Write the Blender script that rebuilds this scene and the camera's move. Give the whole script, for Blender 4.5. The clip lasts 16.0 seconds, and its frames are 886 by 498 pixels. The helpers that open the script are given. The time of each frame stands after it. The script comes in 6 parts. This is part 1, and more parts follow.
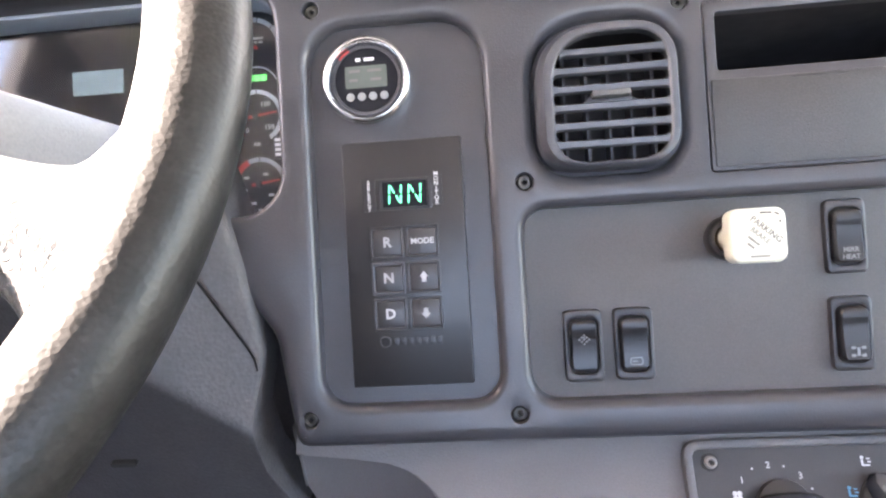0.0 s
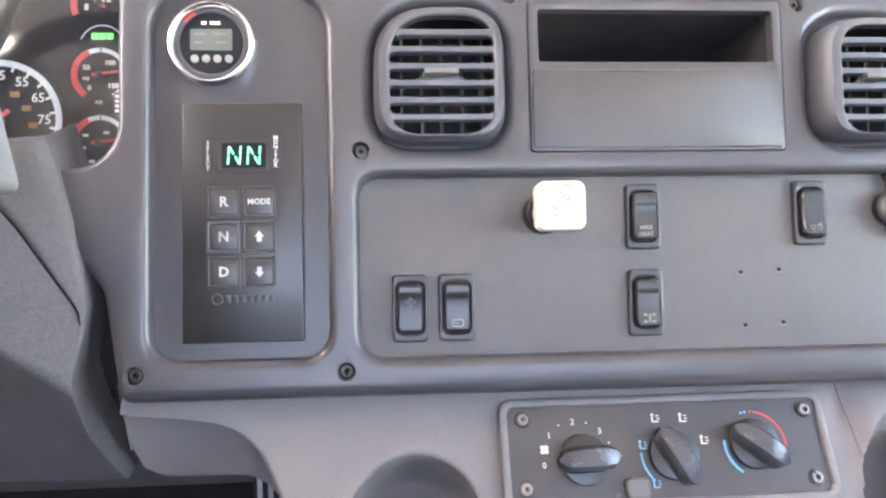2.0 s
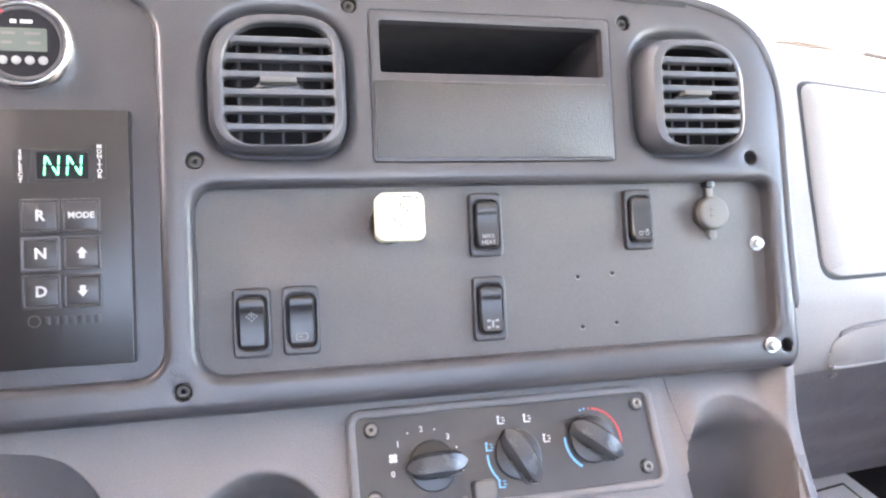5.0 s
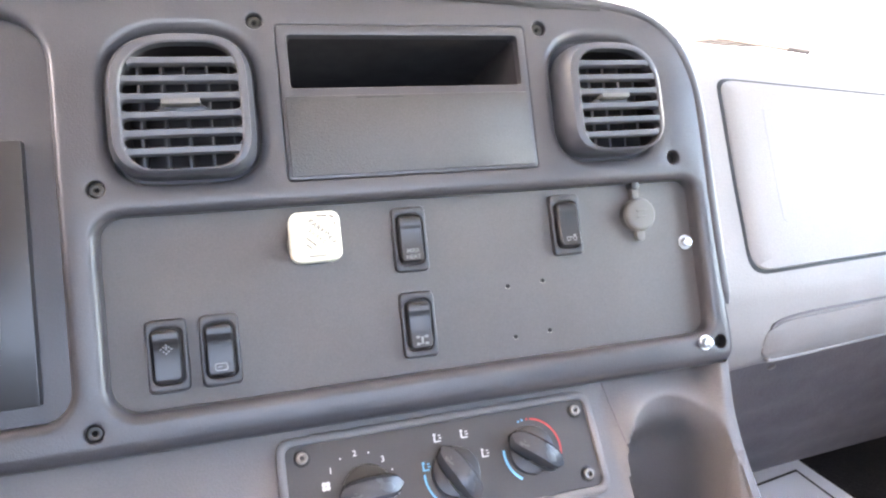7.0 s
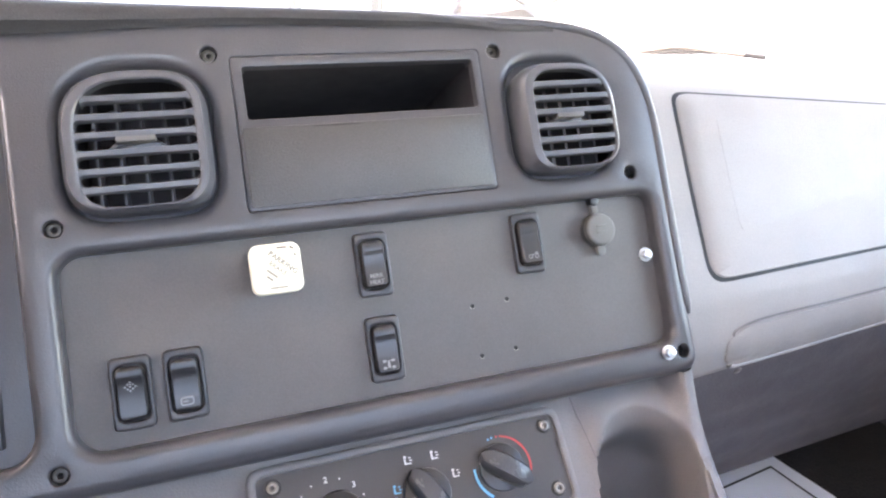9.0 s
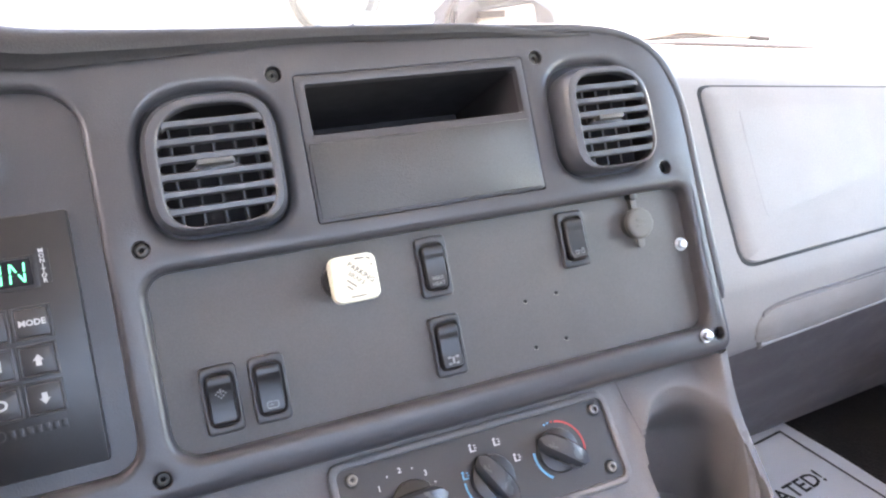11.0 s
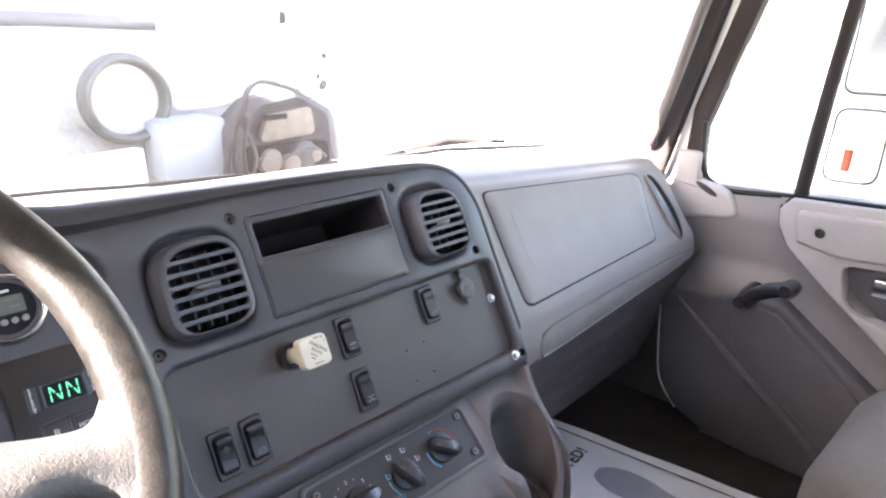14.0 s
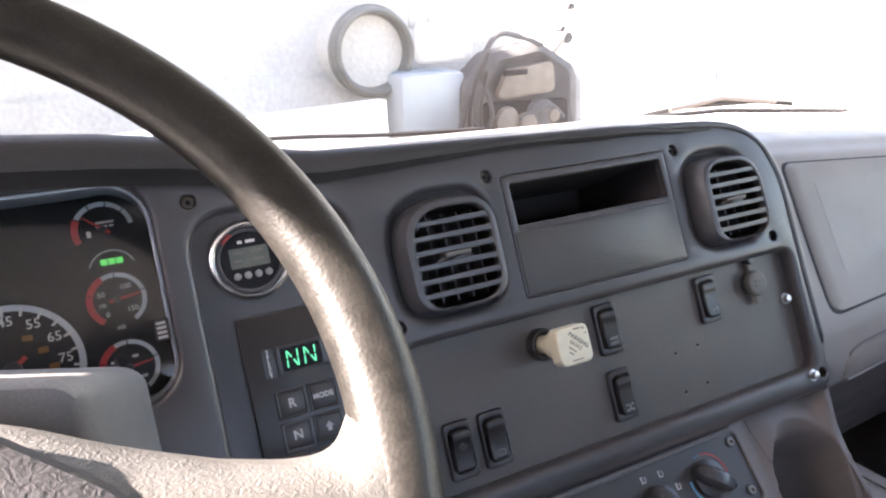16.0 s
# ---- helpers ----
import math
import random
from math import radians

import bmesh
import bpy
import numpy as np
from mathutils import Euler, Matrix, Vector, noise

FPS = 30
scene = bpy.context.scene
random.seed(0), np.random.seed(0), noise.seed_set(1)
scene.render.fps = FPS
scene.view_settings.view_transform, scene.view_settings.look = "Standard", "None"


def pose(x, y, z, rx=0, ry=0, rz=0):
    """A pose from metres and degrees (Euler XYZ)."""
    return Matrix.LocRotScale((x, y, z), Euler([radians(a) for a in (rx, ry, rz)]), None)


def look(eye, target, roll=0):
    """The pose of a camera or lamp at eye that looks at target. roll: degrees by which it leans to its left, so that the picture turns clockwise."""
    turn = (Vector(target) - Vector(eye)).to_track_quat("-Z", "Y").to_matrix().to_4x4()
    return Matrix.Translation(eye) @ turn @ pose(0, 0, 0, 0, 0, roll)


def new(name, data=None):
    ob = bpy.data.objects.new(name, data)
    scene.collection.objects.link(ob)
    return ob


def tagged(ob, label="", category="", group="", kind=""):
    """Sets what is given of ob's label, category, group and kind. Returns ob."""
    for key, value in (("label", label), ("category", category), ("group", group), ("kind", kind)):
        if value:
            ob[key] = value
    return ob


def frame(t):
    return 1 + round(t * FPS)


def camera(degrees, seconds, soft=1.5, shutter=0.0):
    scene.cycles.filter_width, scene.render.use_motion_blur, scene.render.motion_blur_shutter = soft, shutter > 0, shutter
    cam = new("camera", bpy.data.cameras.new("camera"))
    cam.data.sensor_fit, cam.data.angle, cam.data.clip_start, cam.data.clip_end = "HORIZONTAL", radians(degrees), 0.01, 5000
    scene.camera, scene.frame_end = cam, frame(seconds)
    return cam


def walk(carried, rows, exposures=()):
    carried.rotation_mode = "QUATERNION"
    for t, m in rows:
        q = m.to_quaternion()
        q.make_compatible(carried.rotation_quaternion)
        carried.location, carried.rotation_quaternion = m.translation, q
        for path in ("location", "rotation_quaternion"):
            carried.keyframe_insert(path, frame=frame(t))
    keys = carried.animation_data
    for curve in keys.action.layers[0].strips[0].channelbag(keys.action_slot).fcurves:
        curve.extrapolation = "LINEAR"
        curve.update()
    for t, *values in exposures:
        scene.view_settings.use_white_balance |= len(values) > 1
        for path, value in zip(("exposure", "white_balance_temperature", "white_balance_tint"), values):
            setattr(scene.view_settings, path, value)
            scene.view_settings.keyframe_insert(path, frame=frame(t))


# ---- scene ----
# ---- camera ----
LEAN_BACK = 26.0
ZP = 1.55                      # height of the panel's lower screws above the ground
DASH = pose(0, 0, ZP, 90 - LEAN_BACK, 0, 0)   # x along the panel, y up along its face, z out towards the seats
cam = camera(67.52, 16.0, soft=2.2)
PATH = [
    (0, (-0.0048, -0.3692, 0.2986), (-0.0953, 0.5362, -0.1163), -5.80),
    (0.5, (-0.0115, -0.3777, 0.2942), (-0.1160, 0.5303, -0.1114), -5.67),
    (1, (-0.0125, -0.3871, 0.2924), (-0.0980, 0.5148, -0.1308), -3.77),
    (1.5, (-0.0058, -0.4000, 0.2880), (0.0012, 0.4988, -0.1503), 0.50),
    (2, (0.0384, -0.4084, 0.2686), (0.1069, 0.5097, -0.1219), 0.67),
    (2.5, (0.0672, -0.4217, 0.2741), (0.1817, 0.4962, -0.1058), 1.02),
    (3, (0.0576, -0.4243, 0.2689), (0.1806, 0.4954, -0.1040), 3.04),
    (3.5, (0.0528, -0.4256, 0.2684), (0.1773, 0.4955, -0.1007), 2.68),
    (4, (0.0547, -0.4192, 0.2792), (0.2077, 0.4980, -0.0886), 3.45),
    (4.5, (0.0643, -0.4123, 0.2780), (0.2648, 0.4878, -0.1087), 2.98),
    (4.7, (0.0672, -0.4089, 0.2785), (0.2903, 0.4848, -0.1107), 3.90),
    (6.8, (0.1046, -0.4080, 0.2759), (0.3821, 0.4780, -0.0956), 1.04),
    (7, (0.1046, -0.4042, 0.2794), (0.3897, 0.4786, -0.0939), 1.65),
    (7.5, (0.1210, -0.4008, 0.2820), (0.4309, 0.4757, -0.0865), 1.92),
    (8, (0.1402, -0.4086, 0.2922), (0.4766, 0.4678, -0.0524), 0.56),
    (8.5, (0.1382, -0.4099, 0.2896), (0.4831, 0.4634, -0.0545), 0.69),
    (9, (0.1171, -0.4086, 0.2944), (0.4317, 0.4676, -0.0707), 0.13),
    (9.5, (0.1056, -0.4113, 0.2999), (0.4132, 0.4647, -0.0717), 0.26),
    (10, (0.0931, -0.4035, 0.2961), (0.4036, 0.4690, -0.0810), 0.46),
    (10.2, (0.0893, -0.4070, 0.2978), (0.3873, 0.4694, -0.0806), -0.08),
    (12.3, (-0.0557, -0.4059, 0.3700), (0.4118, 0.3534, -0.0827), -2.48),
    (12.5, (-0.0778, -0.3999, 0.3692), (0.4207, 0.3419, -0.0794), -1.40),
    (13, (-0.1344, -0.4083, 0.3914), (0.4359, 0.3017, -0.0216), 0.76),
    (13.2, (-0.1610, -0.4470, 0.4020), (0.4254, 0.2405, -0.0260), 1.40),
    (13.3, (-0.1800, -0.4650, 0.4010), (0.4390, 0.1895, -0.0325), 1.50),
    (13.4, (-0.1790, -0.4720, 0.4210), (0.4750, 0.1475, -0.0130), 2.70),
    (13.5, (-0.1766, -0.4895, 0.4374), (0.5044, 0.1237, 0.0371), 2.90),
    (13.6, (-0.1830, -0.5120, 0.4430), (0.5190, 0.1060, 0.0890), 1.50),
    (13.7, (-0.1780, -0.5480, 0.4520), (0.5090, 0.1060, 0.1240), -0.50),
    (13.8, (-0.1800, -0.5560, 0.4540), (0.4950, 0.1130, 0.1370), -1.30),
    (14, (-0.1949, -0.5359, 0.4472), (0.4681, 0.1412, 0.1281), -0.34),
    (14.5, (-0.1958, -0.4903, 0.4314), (0.3750, 0.2628, 0.1041), -1.63),
    (15, (-0.1728, -0.4459, 0.4151), (0.3325, 0.3391, 0.0567), -2.47),
    (15.5, (-0.1584, -0.4171, 0.4106), (0.2810, 0.4020, 0.0418), -3.03),
    (16, (-0.1661, -0.3982, 0.4100), (0.2318, 0.4449, 0.0483), -1.81),
]
EXPOSURES = [(t, ev, kelvin, tint) for t, ev, kelvin, tint in (
    (0.0, 5.60, 7900, 22), (0.5, 5.92, 7900, 22), (1.0, 6.02, 7900, 22), (2.0, 6.04, 8150, 21), (3.5, 6.20, 8150, 21), (4.7, 6.18, 8150, 21), (7.0, 5.96, 8100, 21),
    (8.5, 5.76, 8100, 21), (10.2, 5.62, 8050, 21), (12.4, 5.50, 7950, 21), (13.2, 5.46, 7850, 21), (13.5, 5.32, 7750, 21), (13.8, 4.88, 7700, 22), (14.0, 4.58, 7600, 22), (14.5, 4.12, 7700, 22), (15.0, 4.10, 7750, 22), (16.0, 4.12, 7800, 22))]
walk(cam, [(t, look((x, y, z + ZP), (a, b, c + ZP), r)) for t, (x, y, z), (a, b, c), r in PATH], EXPOSURES)

# ---- world, sun ----
SUN_TO = Vector((-0.80, 0.12, 0.57)).normalized()   # towards the sun: through the driver's side window
world = bpy.data.worlds.new("sky")
scene.world = world
world.use_nodes = True
wn = world.node_tree.nodes
sky = wn.new("ShaderNodeTexSky")
sky.sky_type = "NISHITA"
sky.sun_disc = False
sky.sun_elevation = math.asin(SUN_TO.z)
sky.sun_rotation = math.atan2(SUN_TO.x, SUN_TO.y)
sky.air_density, sky.dust_density = 1.0, 1.2
wn["Background"].inputs["Strength"].default_value = 0.10
world.node_tree.links.new(sky.outputs[0], wn["Background"].inputs["Color"])
sun = new("sun", bpy.data.lights.new("sun", "SUN"))
sun.data.energy, sun.data.angle, sun.data.color = 5.0, radians(0.6), (1.0, 0.99, 0.98)
sun.matrix_world = SUN_TO.to_track_quat("Z", "Y").to_matrix().to_4x4()


# ---- materials ----
def material(name, color, rough=0.5, metal=0.0, grain=0.0, grain_size=0.002, relief=0.0, blotch=0.08, blotch_size=0.08, scratch=0.0, coat=0.0, wrinkle=False, emit=None, power=1.0, spec=0.5):
    """Plain surface with blotches, fine grain, relief and worn gloss at real sizes."""
    m = bpy.data.materials.new(name)
    m.use_nodes = True
    nt = m.node_tree
    p = nt.nodes["Principled BSDF"]
    p.inputs["Base Color"].default_value = (*color, 1)
    p.inputs["Roughness"].default_value = rough
    p.inputs["Metallic"].default_value = metal
    p.inputs["Specular IOR Level"].default_value = spec
    p.inputs["Coat Weight"].default_value = coat
    if emit:
        p.inputs["Emission Color"].default_value = (*emit, 1)
        p.inputs["Emission Strength"].default_value = power
    co = nt.nodes.new("ShaderNodeTexCoord")
    def noise_tex(size, detail=3.0):
        n = nt.nodes.new("ShaderNodeTexNoise")
        n.inputs["Scale"].default_value = 1.0 / size
        n.inputs["Detail"].default_value = detail
        nt.links.new(co.outputs["Object"], n.inputs["Vector"])
        return n.outputs["Fac"]
    big = noise_tex(blotch_size, 5.0)
    if blotch:
        mix = nt.nodes.new("ShaderNodeMix")
        mix.data_type = "RGBA"
        mix.inputs["A"].default_value = (*[c * (1 - blotch * 2) for c in color], 1)
        mix.inputs["B"].default_value = (*[min(1, c * (1 + blotch * 2)) for c in color], 1)
        nt.links.new(big, mix.inputs["Factor"])
        out = mix.outputs["Result"]
        if grain:
            fine = noise_tex(grain_size, 2.0)
            mix2 = nt.nodes.new("ShaderNodeMix")
            mix2.data_type, mix2.blend_type = "RGBA", "OVERLAY"
            mix2.inputs["Factor"].default_value = grain
            nt.links.new(out, mix2.inputs["A"])
            nt.links.new(fine, mix2.inputs["B"])
            out = mix2.outputs["Result"]
        nt.links.new(out, p.inputs["Base Color"])
        rmap = nt.nodes.new("ShaderNodeMapRange")
        rmap.inputs["To Min"].default_value = max(0.02, rough * 0.8)
        rmap.inputs["To Max"].default_value = min(1.0, rough * 1.2)
        nt.links.new(noise_tex(blotch_size * 0.35, 6.0), rmap.inputs["Value"])
        nt.links.new(rmap.outputs["Result"], p.inputs["Roughness"])
    if relief:
        if wrinkle:
            v = nt.nodes.new("ShaderNodeTexNoise")
            v.inputs["Detail"].default_value, v.inputs["Distortion"].default_value = 2.5, 1.2
        else:
            v = nt.nodes.new("ShaderNodeTexVoronoi")
        v.inputs["Scale"].default_value = 1.0 / grain_size
        nt.links.new(co.outputs["Object"], v.inputs["Vector"])
        b = nt.nodes.new("ShaderNodeBump")
        b.inputs["Strength"].default_value = relief
        b.inputs["Distance"].default_value = grain_size * 0.35
        nt.links.new(v.outputs[0], b.inputs["Height"])
        nt.links.new(b.outputs["Normal"], p.inputs["Normal"])
    return m


M_BEZEL = material("dark_bezel_plastic", (0.049, 0.0468, 0.0516), 0.33, grain=0.25, grain_size=0.0011, relief=0.25, blotch=0.10)
# brow surface, set darker than the bezel
M_BROW = material("dark_brow_surface", (0.034, 0.0315, 0.0325), 0.55, grain=0.3, grain_size=0.0013, relief=0.35, blotch=0.14, spec=0.28)
M_INSERT = material("charcoal_insert_plastic", (0.069, 0.0620, 0.0595), 0.50, grain=0.3, grain_size=0.0010, relief=0.3, blotch=0.10)
M_POCKET = material("pebbled_black_plastic", (0.044, 0.042, 0.041), 0.38, grain=0.5, grain_size=0.0011, relief=0.6, blotch=0.12)
M_BLACK = material("black_plastic", (0.0165, 0.0157, 0.0173), 0.32, grain=0.1, grain_size=0.001, relief=0.1)
M_SWITCH = material("switch_black_plastic", (0.032, 0.030, 0.032), 0.36, relief=0.1, grain_size=0.0008)
M_CAVITY = material("matt_black_cavity", (0.014, 0.013, 0.014), 0.85, spec=0.12)
M_VENT = material("slate_vent_plastic", (0.062, 0.0625, 0.071), 0.36, grain=0.15, grain_size=0.0012, relief=0.15)
M_TAUPE = material("taupe_dash_plastic", (0.204, 0.186, 0.179), 0.52, grain=0.13, grain_size=0.0014, relief=0.35, blotch=0.06, spec=0.38)
# dash taupe darkened for the console, whose weaker light is painted in
M_TAUPE_SHADED = material("taupe_plastic_shaded", (0.152, 0.141, 0.139), 0.52, grain=0.13, grain_size=0.0014, relief=0.35, blotch=0.07, spec=0.36)
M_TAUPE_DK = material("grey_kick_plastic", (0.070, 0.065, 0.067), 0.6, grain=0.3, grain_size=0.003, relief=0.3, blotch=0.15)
M_KICK = material("dark_brown_kick_plastic", (0.098, 0.087, 0.090), 0.62, grain=0.3, grain_size=0.003, relief=0.3, blotch=0.18)
# one door grey in three tones: sunlight, shade and deeper shade painted in
M_DOOR_LIT = material("door_plastic_lit", (0.38, 0.368, 0.358), 0.5, grain=0.25, grain_size=0.0014, relief=0.3, blotch=0.05)
M_DOOR_SHADED = material("door_plastic_shaded", (0.170, 0.163, 0.162), 0.5, grain=0.25, grain_size=0.0014, relief=0.3, blotch=0.06)
M_DOOR_DK_SHADED = material("slate_door_shaded", (0.082, 0.082, 0.091), 0.55, grain=0.25, grain_size=0.002, relief=0.3)
M_RUBBER = material("black_rubber", (0.02, 0.02, 0.021), 0.6, spec=0.25, relief=0.2, grain_size=0.002)
M_CARPET = material("black_floor_rubber", (0.030, 0.026, 0.026), 0.95, spec=0.2, grain=0.5, grain_size=0.004, relief=0.8, blotch=0.2)
M_WHEEL = material("worn_wheel_vinyl", (0.0142, 0.0134, 0.0124), 0.42, grain=0.7, grain_size=0.0018, relief=0.16, blotch=0.42, blotch_size=0.010, spec=0.32)
M_SPOKE = material("creased_spoke_vinyl", (0.084, 0.083, 0.081), 0.34, grain=0.12, grain_size=0.0023, relief=0.75, blotch=0.12, blotch_size=0.03, wrinkle=True)
M_PAD = material("wrinkled_black_vinyl", (0.055, 0.055, 0.060), 0.40, wrinkle=True, grain=0.2, grain_size=0.0030, relief=0.50, blotch=0.1)
M_CHROME = material("chrome", (0.92, 0.92, 0.93), 0.22, metal=1.0, blotch=0.03)
M_ZINC = material("zinc_bolt", (0.62, 0.64, 0.66), 0.3, metal=1.0, blotch=0.1, blotch_size=0.004)
M_SCREW = material("black_screw_steel", (0.062, 0.058, 0.052), 0.4, metal=0.6, blotch=0.1, blotch_size=0.003)
M_STEEL = material("dull_screw_steel", (0.22, 0.20, 0.18), 0.35, metal=0.9, blotch=0.15, blotch_size=0.003)
M_KNOB = material("cream_knob_plastic", (0.60, 0.575, 0.46), 0.4, blotch=0.05, blotch_size=0.01)
M_INK = material("faded_ink", (0.11, 0.095, 0.085), 0.7, blotch=0.2, blotch_size=0.003)
M_INK_FADED = material("rubbed_ink", (0.20, 0.18, 0.145), 0.7, blotch=0.2, blotch_size=0.003)
M_LEGEND_DIM = material("worn_grey_legend", (0.20, 0.20, 0.205), 0.5)
M_LEGEND_KEY = material("pale_key_legend", (0.40, 0.40, 0.405), 0.5)
M_LEGEND = material("white_legend", (0.58, 0.58, 0.58), 0.5)
M_BLUE = material("blue_legend", (0.10, 0.38, 0.62), 0.5)
M_RED = material("red_legend", (0.48, 0.035, 0.035), 0.5)
M_LED = material("green_led", (0.05, 0.5, 0.3), 0.4, emit=(0.05, 0.85, 0.45), power=0.075, blotch=0)
M_GAUGE_KEY = material("grey_gauge_button", (0.22, 0.22, 0.215), 0.4)
M_LED2 = material("green_gauge_lamp", (0.05, 0.4, 0.1), 0.4, emit=(0.06, 0.75, 0.15), power=0.05, blotch=0)
M_LCD = material("grey_green_lcd", (0.095, 0.112, 0.10), 0.25, blotch=0.1, blotch_size=0.02)
M_LCD2 = material("pale_lcd", (0.25, 0.33, 0.33), 0.25, blotch=0.08, blotch_size=0.02)
M_DIAL = material("dial_black", (0.009, 0.009, 0.012), 0.6, spec=0.18)
M_EDGE_GLINT = material("pale_edge_glint", (0.42, 0.46, 0.52), 0.35, metal=0.4, blotch=0.04)
M_RING = material("pale_scale_paint", (0.50, 0.54, 0.58), 0.5)
M_AMBER = material("amber_telltale", (0.22, 0.09, 0.01), 0.5)
M_PLATE = material("black_heater_plate", (0.036, 0.034, 0.035), 0.42, grain=0.3, grain_size=0.001, relief=0.2, blotch=0.12)
# pedal ribs set paler than the black plate
M_RIB = material("pale_pedal_rib", (0.30, 0.32, 0.35), 0.35, blotch=0.2, blotch_size=0.01)
M_SLOT = material("dark_slot_plastic", (0.038, 0.034, 0.037), 0.75, spec=0.2, blotch=0.15, blotch_size=0.05)
M_GRIP = material("grey_black_knob_plastic", (0.046, 0.049, 0.057), 0.27, grain=0.2, grain_size=0.001, relief=0.15)
M_SOCKET = material("grey_rubber_cap", (0.10, 0.095, 0.09), 0.6, relief=0.2, grain_size=0.001)
M_PAPER = material("white_paper", (0.80, 0.83, 0.89), 0.7, blotch=0.04, blotch_size=0.1)
M_PRINT = material("grey_print", (0.33, 0.34, 0.40), 0.75, blotch=0.08, blotch_size=0.05)
M_PRINT_DK = material("black_print", (0.03, 0.03, 0.035), 0.75)
M_LID_PATCH = material("darker_lid_patch", (0.196, 0.179, 0.172), 0.50, grain=0.15, grain_size=0.0014, relief=0.35, blotch=0.05)
M_SEAT = material("beige_grey_cloth", (0.135, 0.122, 0.104), 0.9, grain=0.35, grain_size=0.002, relief=0.5, blotch=0.1)
M_WALL = material("grey_cab_trim", (0.10, 0.094, 0.090), 0.8, grain=0.2, grain_size=0.003, relief=0.2)
M_LINER = material("pale_headliner_cloth", (0.48, 0.465, 0.45), 0.9, grain=0.2, grain_size=0.003, relief=0.2)
M_GREYCOL = material("pale_column_plastic", (0.150, 0.148, 0.152), 0.5, grain=0.2, grain_size=0.0015, relief=0.25)
M_PILLAR = material("brown_grey_seal", (0.030, 0.0262, 0.0268), 0.7, spec=0.2, blotch=0.08)
M_GRAB = material("grab_handle_plastic", (0.075, 0.068, 0.066), 0.5, grain=0.2, grain_size=0.001, relief=0.2, blotch=0.08)
M_WHITE = material("white_paint", (0.80, 0.80, 0.79), 0.3, blotch=0.02, coat=0.4)
M_HOOD = material("raw_white_fibreglass", (0.36, 0.365, 0.35), 0.6, grain=0.2, grain_size=0.012, relief=0.25, blotch=0.16, blotch_size=0.22)
M_DUCT = material("grey_duct_rubber", (0.088, 0.095, 0.091), 0.6, blotch=0.15, blotch_size=0.04)
M_LAMP = material("dusty_black_housing", (0.040, 0.041, 0.044), 0.75, blotch=0.35, blotch_size=0.05)
M_BROWN = material("dusty_brown_plate", (0.115, 0.098, 0.080), 0.7, blotch=0.25, blotch_size=0.04)
M_YARD = material("pale_concrete", (0.48, 0.47, 0.45), 0.9, grain=0.5, grain_size=0.02, relief=0.6, blotch=0.2, blotch_size=1.5)
M_ORANGE = material("orange_red_spot", (0.6, 0.10, 0.04), 0.3)


def mat_glass(name, tint=(1, 1, 1), gloss=0.08):
    """Thin pane: lets light straight through and mirrors a little, more at a slant."""
    m = bpy.data.materials.new(name)
    m.use_nodes = True
    nt = m.node_tree
    nt.nodes.remove(nt.nodes["Principled BSDF"])
    t, g, mx, f, pw, mr = (nt.nodes.new(n) for n in ("ShaderNodeBsdfTransparent", "ShaderNodeBsdfGlossy", "ShaderNodeMixShader", "ShaderNodeLayerWeight", "ShaderNodeMath", "ShaderNodeMapRange"))
    t.inputs["Color"].default_value = (*tint, 1)
    g.inputs["Roughness"].default_value = gloss
    pw.operation = "POWER"
    pw.inputs[1].default_value = 5.0
    mr.inputs["To Min"].default_value, mr.inputs["To Max"].default_value = 0.04, 0.55
    nt.links.new(f.outputs["Facing"], pw.inputs[0])
    nt.links.new(pw.outputs[0], mr.inputs["Value"])
    nt.links.new(mr.outputs["Result"], mx.inputs[0])
    nt.links.new(t.outputs[0], mx.inputs[1])
    nt.links.new(g.outputs[0], mx.inputs[2])
    nt.links.new(mx.outputs[0], nt.nodes["Material Output"].inputs["Surface"])
    return m


M_GLASS = mat_glass("window_glass", (0.96, 0.98, 0.97), 0.02)
M_LENS = mat_glass("clear_lens", (0.93, 0.94, 0.95), 0.06)


# ---- geometry helpers ----
def part(name, bm, mat, parent=None, label="", m=None, smooth=True):
    """Links a bmesh as one mesh object, under a thing or a part."""
    me = bpy.data.meshes.new(name)
    bmesh.ops.recalc_face_normals(bm, faces=bm.faces)
    if smooth:
        for f in bm.faces:
            f.smooth = True
    bm.to_mesh(me)
    bm.free()
    if smooth:
        me.set_sharp_from_angle(angle=radians(38))
    me.materials.append(mat)
    ob = new(name, me)
    if m is not None:
        ob.matrix_basis = m
    if parent:
        ob.parent = parent
    return tagged(ob, label)


def thing(name, m, label, category, group="", kind=""):
    ob = new(name)
    ob.empty_display_size = 0.05
    ob.matrix_basis = m
    return tagged(ob, label, category, group, kind)


def solo(name, bm, mat, m, label, category, group="", kind=""):
    return tagged(part(name, bm, mat, None, "", m), label, category, group, kind)


def at(x, y, z=0.0, turn=0.0):
    return DASH @ pose(x, y, z, 0, 0, turn)


def box(bm, x0, y0, z0, x1, y1, z1, bevel=0.0):
    vs = [bm.verts.new((x, y, z)) for x in (x0, x1) for y in (y0, y1) for z in (z0, z1)]
    fs = [bm.faces.new([vs[i] for i in q]) for q in ((0, 1, 3, 2), (4, 6, 7, 5), (0, 4, 5, 1), (2, 3, 7, 6), (0, 2, 6, 4), (1, 5, 7, 3))]
    if bevel:
        es = list({e for f in fs for e in f.edges})
        bmesh.ops.bevel(bm, geom=es, offset=bevel, segments=2, affect="EDGES", profile=0.6)
    return bm


